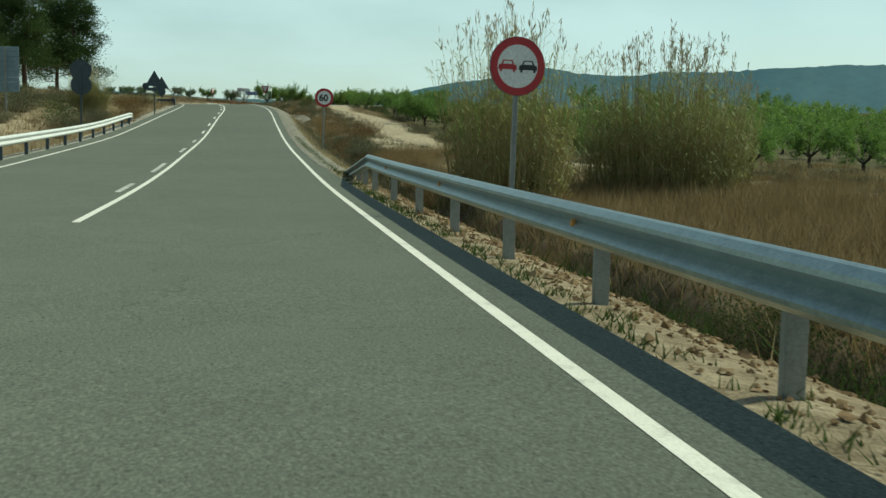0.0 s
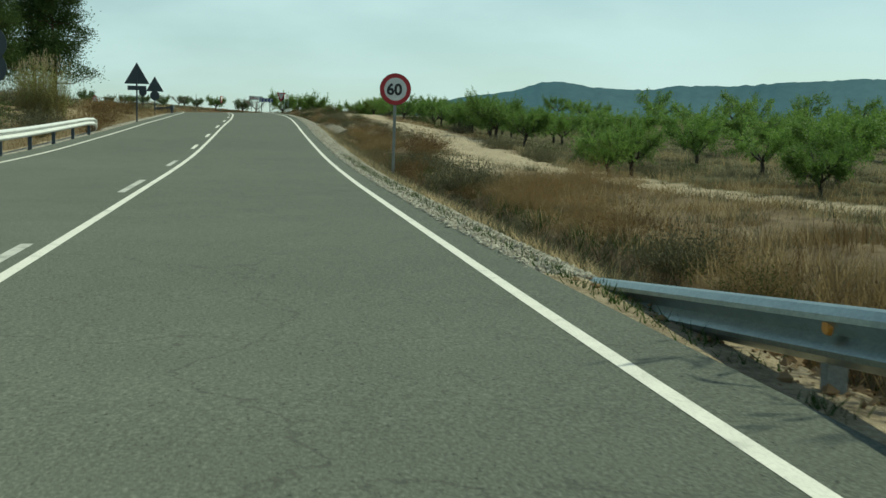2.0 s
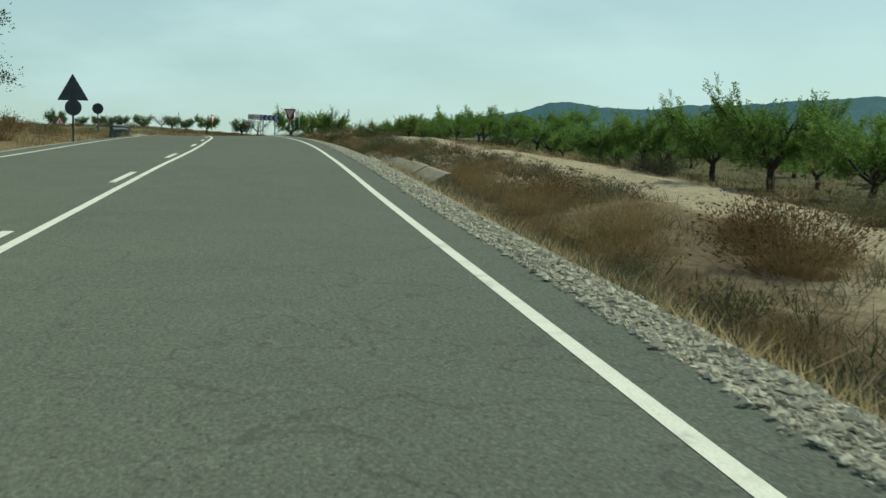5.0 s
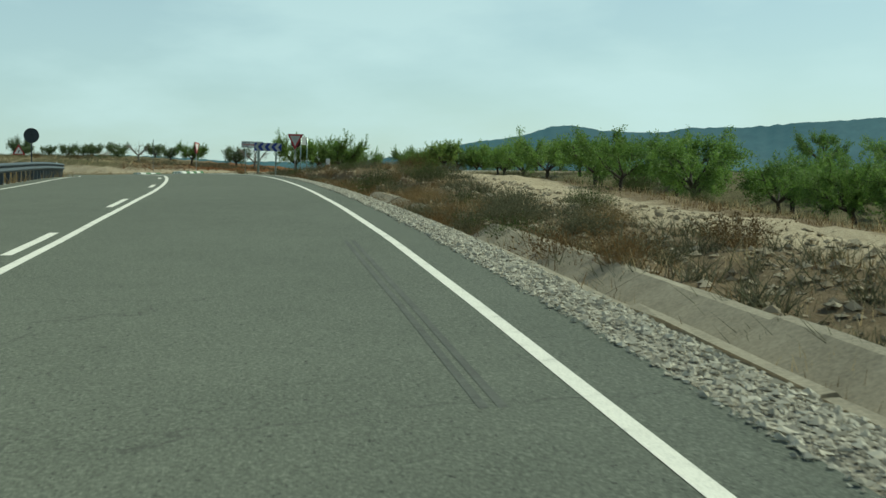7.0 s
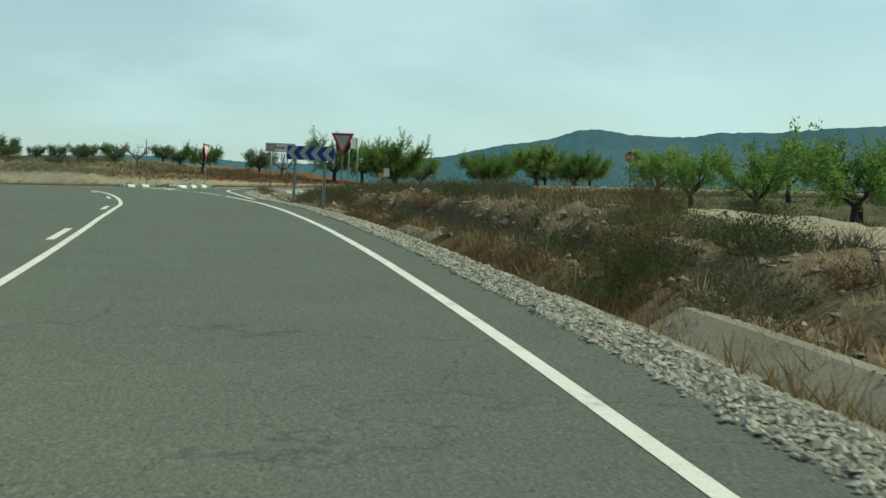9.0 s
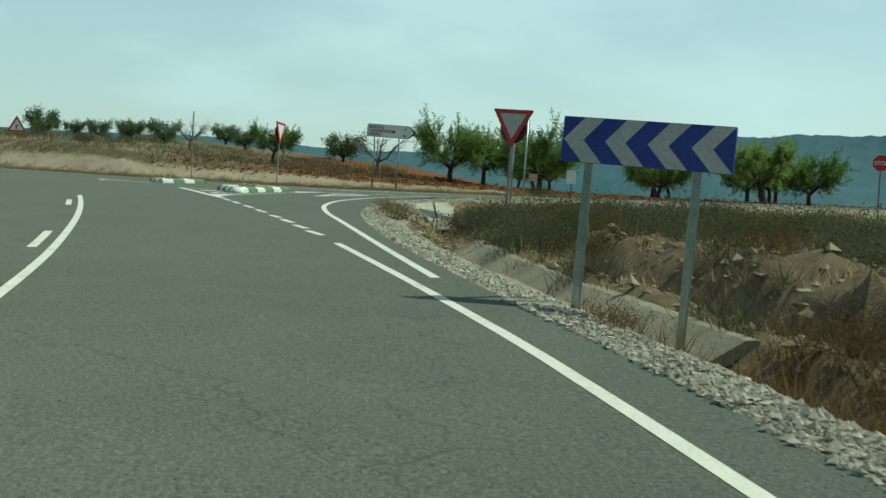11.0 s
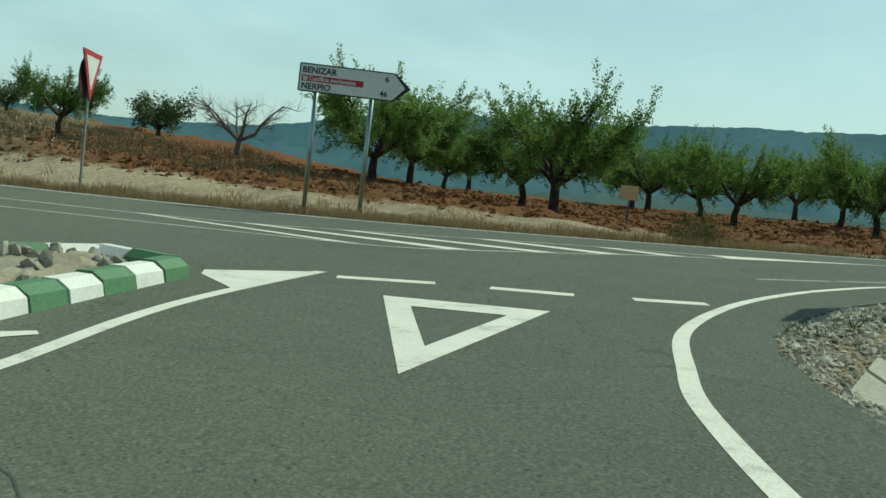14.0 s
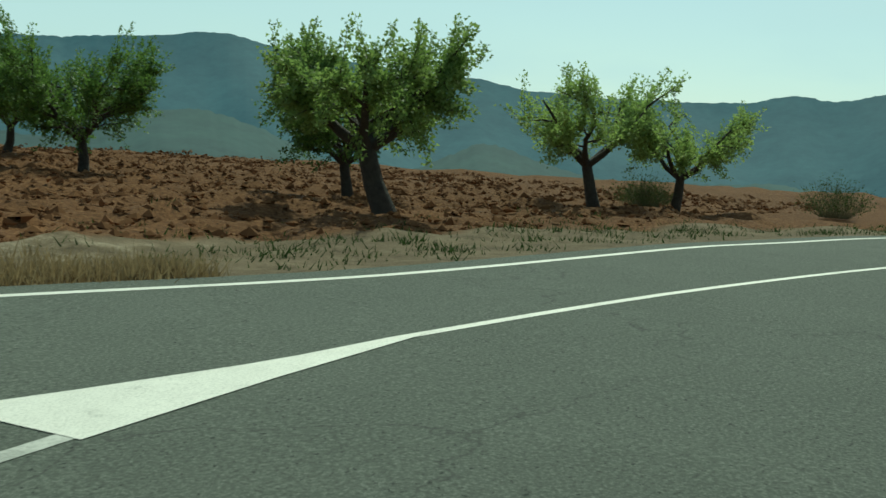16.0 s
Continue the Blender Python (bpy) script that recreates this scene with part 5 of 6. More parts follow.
bare_tree = orchard_tree("bare_tree", 71, 3.3, 2.1, LEAF, 0, 0, 0, "leafless grey tree with tangled bare branches", "bare tree", limbs=5, subs=8, shoots=9, trunk_r=0.13, bark=GREY_BARK)


def put(tree, x, y, turn, s=1.0, sink=0.0):
    return copy_thing(tree, pose(x, y, at(x, y) - sink, 0, 0, turn) @ Matrix.Diagonal((s, s, s, 1)))


for k, (proto, x, y, turn, s) in enumerate([
        (near_trees[0], 3.0, 209.5, 20, 1.06), (near_trees[2], 5.5, 214.3, 130, 1.1), (near_trees[0], 7.33, 203.05, 75, 1.08), (near_trees[1], 7.5, 206.5, 200, 0.95), (near_trees[1], 14.15, 204.2, 10, 0.9),
        (near_trees[2], 16.7, 211.4, 40, 0.88), (near_trees[1], 22.9, 211.2, 250, 1.0), (near_trees[2], 18.8, 203.1, 300, 0.98), (near_trees[0], 17.2, 217.3, 160, 0.95), (near_trees[1], 19.5, 196.0, 100, 0.9),
        (near_trees[1], 8.6, 220.5, 0, 0.8), (near_trees[0], 27, 221, 60, 0.9), (near_trees[0], 12, 228, 210, 0.9), (near_trees[2], 18.7, 222.2, 15, 0.95)]):
    put(proto, x, y, turn, s)
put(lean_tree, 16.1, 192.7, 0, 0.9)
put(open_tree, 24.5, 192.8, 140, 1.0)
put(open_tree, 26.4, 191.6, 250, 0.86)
put(bare_tree, -1.2, 214.7, 0, 1.0)
put(bare_tree, -14.0, 222, 70, 0.8)
for x, y, s in ((-34.5, 262, 1.1), (-33, 256, 0.6), (-29, 252, 0.6), (-25.5, 246, 0.65), (-21.5, 240, 0.7), (-17.7, 233.4, 0.8), (-12, 240, 0.7), (-3.7, 236, 0.95),
                (-42, 262, 0.65), (-48, 266, 0.65), (-55, 272, 0.7), (-62, 280, 0.65), (-70, 284, 0.7), (-26, 262, 0.7), (-15, 252, 0.8)):
    put(olive_trees[int(abs(x * 7)) % 3], x, y, x * 31, s)
put(near_trees[1], -7.6, 212.0, 30, 0.75)

# orchard to the right of the road
spots = [(14.0, 93.2), (14.9, 89.3), (12.9, 66), (14.3, 67.6), (17.5, 58), (17.65, 122.4), (24.2, 140.4), (21.9, 149.3), (15.2, 108), (15.0, 100), (15.5, 115)]
deep = []
for i in range(8):
    for j in range(24):
        x, y = 21.5 + 6.8 * i + rng.uniform(-1, 1), 26 + 6.6 * j + rng.uniform(-1, 1) + (i % 2) * 3
        if x < 21 + max(0, 44 - y) * 0.75 or (y > 150 and x < 28 + (y - 150) * 0.5) or y > 172 or rng.uniform() < 0.08 or (y > 125 and float(off_road(np.array([x]), np.array([y]))[0]) < 5):
            continue
        if i > 5 and rng.uniform() < 0.25:
            continue
        (spots if i < 3 else deep).append((x, y))
for k, (x, y) in enumerate(spots):
    proto = near_trees[k % 3] if k < 11 else far_trees[k % 4]
    put(proto, x, y, rng.uniform(0, 360), rng.uniform(0.82, 1.0) * ((0.78 if y > 80 else 0.68) if k < 11 else 0.92))
for k, (x, y) in enumerate(deep):
    put(lite_trees[k % 3], x, y, rng.uniform(0, 360), rng.uniform(0.85, 1.05))
# the thicket on the bank by the junction
for x, y, s in ((12.7, 129.9, 0.6), (13.5, 136, 0.8), (13.2, 143, 0.78), (13.6, 150, 0.75), (14, 157, 0.75), (15, 164, 0.7), (19, 139, 0.95), (18, 146, 1.0), (19, 154, 0.95), (20, 162, 0.9), (24.6, 153.6, 1.0), (25, 161, 0.9), (16.8, 133.5, 0.85)):
    put(far_trees[int(x * 3) % 4], x, y, x * 77, s)


def pine_tree(seed, height):
    r = random.Random(seed)
    g = np.random.default_rng(seed)
    root = thing("pine_tree", pose(0, 0, -500), "tall dark green pine tree with a dense clumped crown", "pine tree", "roadside pines")
    path = [Vector((math.sin(k * 1.3 + seed) * 0.15 * k / 4, math.cos(k + seed) * 0.12 * k / 4, height * k / 8 - (0.3 if k == 0 else 0))) for k in range(9)]
    tubes = [tube(path, [0.26 * (1 - 0.85 * k / 8) for k in range(9)], 8)]
    quads = []
    for k in range(56):
        t = r.uniform(0.12, 0.99)
        i = min(7, int(t * 8))
        s = path[i].lerp(path[i + 1], t * 8 - i)
        a = r.uniform(0, 2 * math.pi)
        ln = height * 0.34 * (1.12 - t) ** 0.7 * r.uniform(0.6, 1.15)
        d = Vector((math.cos(a), math.sin(a), r.uniform(0.0, 0.55)))
        e = s + d * ln
        tubes.append(tube([s, s.lerp(e, 0.5) + Vector((0, 0, -0.08 * ln)), e], [0.06, 0.04, 0.015], 4))
        for q in range(11):
            c = s.lerp(e, r.uniform(0.3, 1.05)) + Vector((r.gauss(0, .25), r.gauss(0, .25), r.gauss(0.1, .2)))
            n = 52
            o = g.normal(0, 1, (n, 3)) * np.array([0.36, 0.36, 0.26])
            quads.append(leaves_at(np.array(c[:]) + o, o * 1.2 + np.array([0, 0, 0.5]), 0.36, 0.055, 0.4)[:, [1, 2, 3]])
    v, f = joined(tubes)
    mesh_object("trunk", v, f, PINE_BARK, root, smooth=True)
    quads_object("crown", np.concatenate(quads), NEEDLE, root)
    return root


pines = [pine_tree(5, 13.0), pine_tree(9, 12.0)]
for k, (x, y, s) in enumerate(((-19.5, 137, 1.0), (-23, 126, 1.05), (-27.5, 133, 1.1), (-30, 119, 1.0), (-26, 112, 0.9), (-36, 126, 1.1), (-22.5, 143, 0.95), (-31, 142, 1.1), (-41, 135, 1.1), (-37, 112, 1.0))):
    put(pines[k % 2], x, y, 50 * k, s)


# ---- reeds ----
def reed_clump(seed, radius, stems, tall, label, squash=1.0):
    g = np.random.default_rng(seed)
    root = thing("reed_clump", pose(0, 0, -500), label, "reeds", "giant reeds")
    a, q = g.uniform(0, 2 * np.pi, stems), np.sqrt(g.uniform(0, 1, stems))
    base = np.stack([np.cos(a) * q * radius, np.sin(a) * q * radius * squash, np.full(stems, -0.1)], 1)
    h = tall * (0.45 + 0.55 * g.uniform(0, 1, stems) ** 1.15) * (1.05 - 0.3 * q)
    lean = np.stack([np.cos(a) * 0.13 * q + g.normal(0, 0.06, stems), np.sin(a) * 0.16 * q + g.normal(0, 0.07, stems), np.ones(stems)], 1)
    tip = base + lean * h[:, None]
    stem, leaf, plume = [], [], []
    ang = g.uniform(0, np.pi, stems)
    side = np.stack([np.cos(ang), np.sin(ang), np.zeros(stems)], 1) * 0.011
    for sd in (side, np.stack([-side[:, 1], side[:, 0], side[:, 2]], 1)):
        stem.append(np.stack([base - sd, base + sd, tip + sd * 0.3, tip - sd * 0.3], 1))
    for k in range(13):
        t = g.uniform(0.12, 1.0, stems)[:, None]
        p = base + (tip - base) * t
        b = g.uniform(0, 2 * np.pi, stems)
        d = np.stack([np.cos(b), np.sin(b), g.uniform(-0.2, 1.1, stems)], 1)
        w = np.stack([-np.sin(b), np.cos(b), np.zeros(stems)], 1) * g.uniform(0.011, 0.023, stems)[:, None]
        ln = g.uniform(0.25, 0.62, stems)[:, None]
        m1 = p + d * ln * 0.5
        e = p + d * ln * 0.85 + np.array([0, 0, -0.25]) * ln
        leaf.append(np.stack([p, m1 - w, m1 + w, p], 1)[:, [0, 1, 2]])
        leaf.append(np.stack([m1 - w, e, m1 + w], 1))
    sel = np.where(h > np.quantile(h, 0.87))[0]
    for k in sel:
        for _ in range(9):
            o = g.normal(0, 1, 3) * np.array([0.035, 0.035, 0.14])
            plume.append(leaves_at((tip[k] + o)[None], np.array([[0, 0, 1.0]]), 0.22, 0.014, 0.25)[0])
    quads_object("cane_tuft", np.concatenate(stem), REED_STEM, root, "straw-coloured canes")
    quads_object("leaf_tuft", np.concatenate(leaf), REED_LEAF, root, "grey-green and straw leaves")
    quads_object("plume_tuft", np.array(plume), PLUME, root, "pale feathery seed heads")
    return root


reeds = [reed_clump(1, 1.5, 460, 5.2, "tall clump of giant reeds, green and straw coloured"), reed_clump(2, 2.2, 680, 5.0, "broad clump of giant reeds with dry seed heads")]
put(reeds[0], 6.7, 29.6, 0)
put(reeds[1], 12.2, 33.3, 40)
put(reeds[0], 15.2, 36.5, 120, 0.8)
put(reeds[0], -10.4, 80.5, 200, 0.62)
put(reeds[0], -11.5, 84.0, 80, 0.55)


# ---- shrubs and tufts ----
TWIG = leaf_material("dry_twigs", (0.06, 0.062, 0.034), (0.17, 0.165, 0.095), 0.15, 1.0)


def shrub(name, seed, mat, n, height, radius, width, label, category="shrub", group="", lean=0.8, leaf=1.1):
    g = np.random.default_rng(seed)
    root = thing(name, pose(0, 0, -500), label, category, group)
    a, q = g.uniform(0, 2 * np.pi, n), np.sqrt(g.uniform(0, 1, n))
    base = np.stack([np.cos(a) * q * radius * 0.45, np.sin(a) * q * radius * 0.45, np.full(n, -0.03)], 1)
    out = np.stack([np.cos(a) * q, np.sin(a) * q, np.zeros(n)], 1)
    tip = base + out * radius * lean + np.stack([g.normal(0, .12, n), g.normal(0, .12, n), height * (1.05 - 0.55 * q ** 2) * g.uniform(0.55, 1.1, n)], 1)
    sd = np.cross(tip - base, g.normal(0, 1, (n, 3)))
    sd = sd / (np.linalg.norm(sd, axis=1)[:, None] + 1e-9) * width * 0.42
    mid = (base + tip) / 2 + g.normal(0, 0.03, (n, 3))
    parts_ = [np.stack([base - sd, base + sd, mid + sd * 0.5], 1), np.stack([mid - sd * 0.8, mid + sd * 0.8, tip], 1)]
    m_ = n * 3
    k = g.integers(0, n, m_)
    t = g.uniform(0.2, 1.05, (m_, 1)) ** 0.8
    parts_.append(leaves_at(base[k] + (tip - base)[k] * t + g.normal(0, 0.05 * height, (m_, 3)), (tip - base)[k] / height, 0.095, width * leaf * 1.3, 0.9)[:, [1, 2, 3]])
    quads_object("foliage", parts_.pop(), mat, root)
    quads_object("twig_tuft", np.concatenate(parts_), TWIG if mat in (GREYBUSH, GREENBUSH) else mat, root)
    return root


G_V = "dry shrubs along the verge"
shrubs = [shrub("shrub", 1, BROWN, 230, 0.6, 0.6, 0.010, "rust-brown dry shrub on the stony verge", group=G_V), shrub("shrub", 2, GREYBUSH, 230, 0.5, 0.6, 0.011, "low grey-green scrub bush on the bank", group=G_V),
          shrub("shrub", 3, BROWN, 220, 0.9, 0.75, 0.010, "tall brown dead weeds on the verge", group=G_V), shrub("grass_tussock", 4, STRAW, 200, 0.55, 0.5, 0.006, "pale straw-coloured grass tussock", "grass tussock", G_V, leaf=0.5),
          shrub("shrub", 5, GREENBUSH, 240, 0.55, 0.65, 0.009, "dark green bushy weed by the road", group=G_V), shrub("grass_tussock", 6, DRY, 230, 0.65, 0.6, 0.006, "tawny dry grass tussock in the field", "grass tussock", G_V, leaf=0.5),
          shrub("broom_bush", 11, RUST, 900, 0.75, 0.75, 0.005, "dense rust-brown broom-like bush in the dry field", "bush", G_V, leaf=0.7),
          shrub("wormwood_bush", 12, GREYBUSH, 620, 0.62, 0.7, 0.007, "dense grey-green wormwood bush on the bank", "bush", G_V, leaf=1.5)]
BIG = shrub("broom_bush", 7, GREENBUSH, 560, 0.95, 0.8, 0.010, "dense dark green broom bush at the road's edge", "bush", G_V)
for x, y, s in ((5.3, 189.9, 0.72), (29.2, 188.6, 1.0), (26.9, 192.6, 0.9), (26.2, 192.2, 0.7), (1.0, 171.6, 0.7), (2.4, 168.4, 0.8), (1.9, 163.9, 0.75), (4.6, 35.4, 0.5), (5.5, 35.9, 0.55), (3.9, 35.2, 0.4), (5.2, 9.5, 0.9), (5.3, 12.5, 0.8), (4.9, 6.3, 0.75), (5.2, 3.5, 0.8), (5.3, 7.9, 0.9), (5.0, 14.5, 0.7), (5.5, 11, 0.8), (5.0, 18, 0.6),
                (7.2, 114.5, 0.7), (13.6, 131, 0.9), (14.6, 127.5, 0.8), (15.2, 136.5, 1.0), (6.0, 131.5, 0.9), (4.0, 130.4, 0.8)):
    put(BIG, x, y, x * 40, s)
for x, y, k, s in ((0.9, 169.5, 7, 1.2), (1.5, 171.5, 7, 1.3), (2.0, 168.2, 0, 1.5), (2.7, 170.3, 0, 1.5), (1.6, 173.6, 7, 1.2), (3.4, 168.4, 7, 1.4), (4.2, 171.2, 2, 1.1), (3.0, 173.5, 4, 1.2), (5.0, 168.6, 7, 1.4), (1.4, 166, 7, 1.1), (2.6, 165.3, 2, 1.0), (4.0, 165.8, 7, 1.2),
                   (6.0, 170.5, 7, 1.4), (6.4, 167, 0, 1.4), (5.4, 163.6, 7, 1.3), (3.4, 162.6, 7, 1.1), (1.9, 161.8, 0, 1.0), (7.5, 172.5, 7, 1.3), (8.2, 168.5, 7, 1.3), (6.8, 161.5, 7, 1.2), (8.8, 164.5, 0, 1.3), (5.5, 158.5, 7, 1.1), (7.5, 156.5, 7, 1.2), (4.4, 154.6, 7, 0.9), (6.2, 152.0, 7, 1.1), (5.2, 148.2, 7, 1.0), (6.9, 146.0, 0, 1.1),
                   (10.5, 60.6, 6, 1.2), (11.6, 60.0, 6, 0.9), (8.2, 56, 6, 1.3), (9.6, 57.5, 6, 1.1), (7.2, 54.5, 6, 1.2), (6.3, 52.8, 6, 1.3), (5.6, 56.5, 7, 1.4), (5.0, 54.2, 7, 1.2), (6.8, 58.6, 7, 1.0), (4.7, 50.2, 7, 0.9), (6.0, 49.5, 6, 0.9), (5.2, 46.6, 7, 0.9), (7.5, 50.5, 6, 1.0),
                   (7.1, 77.6, 2, 1.35), (7.3, 77.2, 6, 1.0), (5.1, 73.2, 6, 1.0), (5.2, 69.3, 7, 1.1), (5.7, 67.7, 7, 1.25), (6.3, 66.5, 7, 1.2), (5.3, 65.8, 2, 1.1), (5.4, 64.3, 0, 1.1), (5.1, 76, 6, 0.9), (5.4, 79.5, 6, 1.1), (5.0, 83, 6, 1.0), (5.6, 86, 6, 1.1), (5.2, 90, 6, 1.0), (5.5, 94, 6, 1.0), (6.2, 82, 6, 1.1), (6.5, 88, 0, 1.2), (6.8, 96, 6, 0.9),
                   (12.2, 84, 7, 1.3), (13.4, 80, 7, 1.2), (15, 77, 7, 1.3), (16.2, 73, 7, 1.2), (14.6, 82.5, 4, 1.4), (17, 79, 7, 1.4), (13.0, 100, 7, 1.3), (12.2, 104, 4, 1.2), (16, 69, 7, 1.0), (18.5, 72, 4, 1.3), (12.8, 76, 7, 0.9),
                   (3.14, 112.7, 7, 0.55), (3.25, 111.1, 0, 0.6), (3.4, 129.8, 4, 1.1), (4.1, 135.3, 4, 1.2), (5.42, 114.2, 7, 1.0), (4.8, 111.6, 7, 0.9), (4.0, 112.6, 7, 0.7), (5.8, 122.5, 7, 0.5), (7.96, 118.7, 7, 0.45), (6.0, 117.2, 7, 0.9), (5.2, 117.6, 6, 0.7), (4.4, 120.5, 6, 0.8), (4.5, 124, 0, 0.9), (4.2, 116.5, 6, 0.6), (5.6, 109.2, 7, 0.8), (6.4, 110.6, 6, 0.7),
                   (4.95, 8.2, 7, 0.9), (5.1, 11.5, 7, 1.0), (5.2, 15.5, 7, 0.9), (5.3, 19.5, 6, 1.0), (5.0, 23.5, 7, 1.0), (5.2, 27.0, 6, 1.0), (5.6, 30.5, 7, 0.9), (5.3, 33.5, 2, 1.0), (5.6, 38.5, 7, 1.0), (5.8, 42, 2, 1.0), (6.0, 44.5, 6, 1.0), (5.5, 36, 6, 0.9),
                   (4.2, 60.5, 1, 1.3), (4.8, 62.5, 2, 1.1), (6.3, 70, 0, 1.3), (7.6, 78, 2, 1.5), (5.2, 75, 1, 1.3), (8.2, 81, 0, 1.4), (4.6, 66.5, 3, 1.2), (5.6, 57, 1, 1.6), (7.0, 58.5, 3, 1.5), (5.0, 53.5, 1, 1.5),
                   (4.5, 110.2, 4, 0.8), (4.4, 106.6, 0, 1.0), (4.7, 104.4, 0, 0.9), (4.25, 113.0, 4, 0.7), (6.5, 112, 1, 1.1), (7.0, 106, 0, 1.0), (5.5, 120, 4, 1.0), (4.4, 128, 1, 1.1), (5.0, 134, 2, 0.8), (6.5, 138, 2, 1.1),
                   (2.8, 165, 4, 1.0), (3.6, 167, 1, 1.4), (4.4, 169, 0, 1.2), (5.2, 165, 4, 1.2), (0.9, 147.3, 4, 0.5), (1.3, 145.2, 4, 0.4), (-0.3, 150.5, 0, 0.4), (0.45, 152.6, 1, 0.5), (1.9, 151.0, 0, 0.8),
                   (2.9, 174.2, 7, 1.0), (3.6, 172.6, 0, 1.1), (4.4, 173.9, 7, 1.2), (5.6, 175.2, 7, 1.2), (5.2, 171.5, 0, 1.0), (3.3, 170.3, 7, 1.1), (2.3, 168.6, 7, 0.9), (-1.5, 174.0, 4, 0.3), (-1.7, 171.6, 4, 0.4), (-1.3, 176.2, 4, 0.25), (-0.5, 178.0, 4, 0.3), (0.2, 178.7, 4, 0.3), (-1.7, 169.0, 0, 0.3), (-1.3, 170.6, 4, 0.3),
                   (-9.4, 62, 7, 1.5), (-10.4, 66.5, 4, 1.7), (-9.0, 69.5, 7, 1.4), (-11.2, 72.5, 4, 1.8), (-9.6, 75, 7, 1.6), (-12.5, 78, 4, 1.8), (-13, 68, 7, 1.8), (-14.5, 74, 4, 2.0), (-12, 58, 7, 1.4), (-8.9, 56, 0, 1.2), (-15, 82, 7, 2.0), (-17, 90, 4, 2.2), (-13.5, 88, 7, 2.0), (-12, 96, 4, 1.8),
                   (-7.8, 76.5, 2, 1.3), (-8.4, 82, 0, 1.6), (-8.8, 90, 2, 1.5), (-9.8, 95, 0, 1.8), (-9.5, 86, 3, 1.4), (-10.5, 101, 0, 1.6), (-9.6, 106, 2, 1.4), (-10.5, 112, 0, 1.4), (-10, 118, 1, 1.3), (-9.2, 78, 3, 1.5)):
    if off_road(x, y) > 0.25:
        put(shrubs[k], x, y, x * 50 + y * 13, s)
made = 0
while made < 60:
    y = rng.uniform(35, 174)
    d = rng.uniform(1.5, 7) if y > 90 else rng.uniform(1.3, 6)
    x = float(right_line(min(y, 165))) + 0.56 + d
    if abs(x - float(track_x(y))) < 1.5 or (93 < y < 149 and 0.95 < d < 2.6):
        continue
    if 93 < y < 126 and rng.uniform() < 0.6:
        continue
    put(shrubs[int(rng.choice([0, 0, 1, 1, 2, 3, 4, 5] if y > 85 else [0, 1, 2, 3, 3, 5, 5]))], x, y, rng.uniform(0, 360), rng.uniform(0.45, 1.05))
    made += 1
made = 0
while made < 70:
    x, y = rng.uniform(-0.5, 13), rng.uniform(142, 178.5)
    d = float(off_road(np.array([x]), np.array([y]))[0])
    if d < 2.6 or abs(x - float(track_x(y))) < 1.5:
        continue
    put(shrubs[int(rng.choice([1, 7, 7, 1, 4, 0, 7] if x < 7 and y > 160 else [0, 1, 7, 7, 4, 5]))], x, y, rng.uniform(0, 360), rng.uniform(0.6, 1.15))
    made += 1
for k in range(34):
    u, w = rng.uniform(0, 1), rng.uniform(0, 1)
    x, y = 0.35 + 1.6 * u + 0.33 * (170 + 7.5 * w - 170) * 0.9 - 0.6, 168.5 + 8.5 * w
    if float(off_road(np.array([x]), np.array([y]))[0]) > 1.3 and x > 0.55 and (y < 173.5 or x > 1.3):
        put(shrubs[int(rng.choice([7, 0, 1]))], x, y, rng.uniform(0, 360), rng.uniform(0.8, 1.2))
made = 0
while made < 22:
    x, y = rng.uniform(-24, -8.2), rng.uniform(28, 160)
    if float(off_road(np.array([x]), np.array([y]))[0]) > 1.4:
        put(shrubs[int(rng.choice([0, 1, 2, 3, 4, 5]))], x, y, rng.uniform(0, 360), rng.uniform(0.6, 1.3))
        made += 1
for k in range(40):
    x = rng.uniform(-48, 0)
    y = float(np.interp(x, [-80, -45, -22, -13, -7.7, -4.3, 0], [266, 231, 208, 199.3, 194, 191.5, 188.5])) + rng.uniform(6, 34)
    put(shrubs[int(rng.choice([7, 1, 4, 0, 6]))], x, y, rng.uniform(0, 360), rng.uniform(0.5, 1.2))


# ---- grass, gravel and clods: too many to count ----
def scatter_blades(name, x, y, per, height, width, mat, label, radius=0.25, lean=0.35):
    keep = off_road(x, y) > 0.12
    x, y = np.repeat(x[keep], per), np.repeat(y[keep], per)
    x, y = x + rng.normal(0, radius, len(x)), y + rng.normal(0, radius, len(y))
    z = land_z(x, y, np.maximum(off_road(x, y), 0.05)) - 0.02
    p = np.stack([x, y, z], 1)
    ob = quads_object(name, blades(p, height, width, lean), mat)
    return tagged(ob, label, "grass", kind="stuff")


def field(n, x0, x1, y0, y1):
    return rng.uniform(x0, x1, n), rng.uniform(y0, y1, n)


x, y = field(3600, 5.0, 30, -2, 36)
k = (np.abs(x - track_x(y)) > 1.2) & (x > 5.6 - 0.01 * y)
scatter_blades("tall_dry_grass", x[k], y[k], 30, 0.6, 0.010, DRY, "tall tawny dry grass filling the low field", 0.3, 0.5)
x, y = field(2600, 4.2, 32, 34, 64)
k = (np.abs(x - track_x(y)) > 1.9) & (wobble(x, y, 8.0, 2.0) > -0.05)
scatter_blades("dry_grass", x[k], y[k], 24, 0.3, 0.008, RUST, "short rust-tawny grass on the rolling verge", 0.3, 0.6)
x, y = field(2600, 3.6, 30, 30, 92)
k = (np.abs(x - track_x(y)) > 2.0) & (wobble(x, y, 6.0, 5.0) > 0.05) & (off_road(x, y) > 1.2)
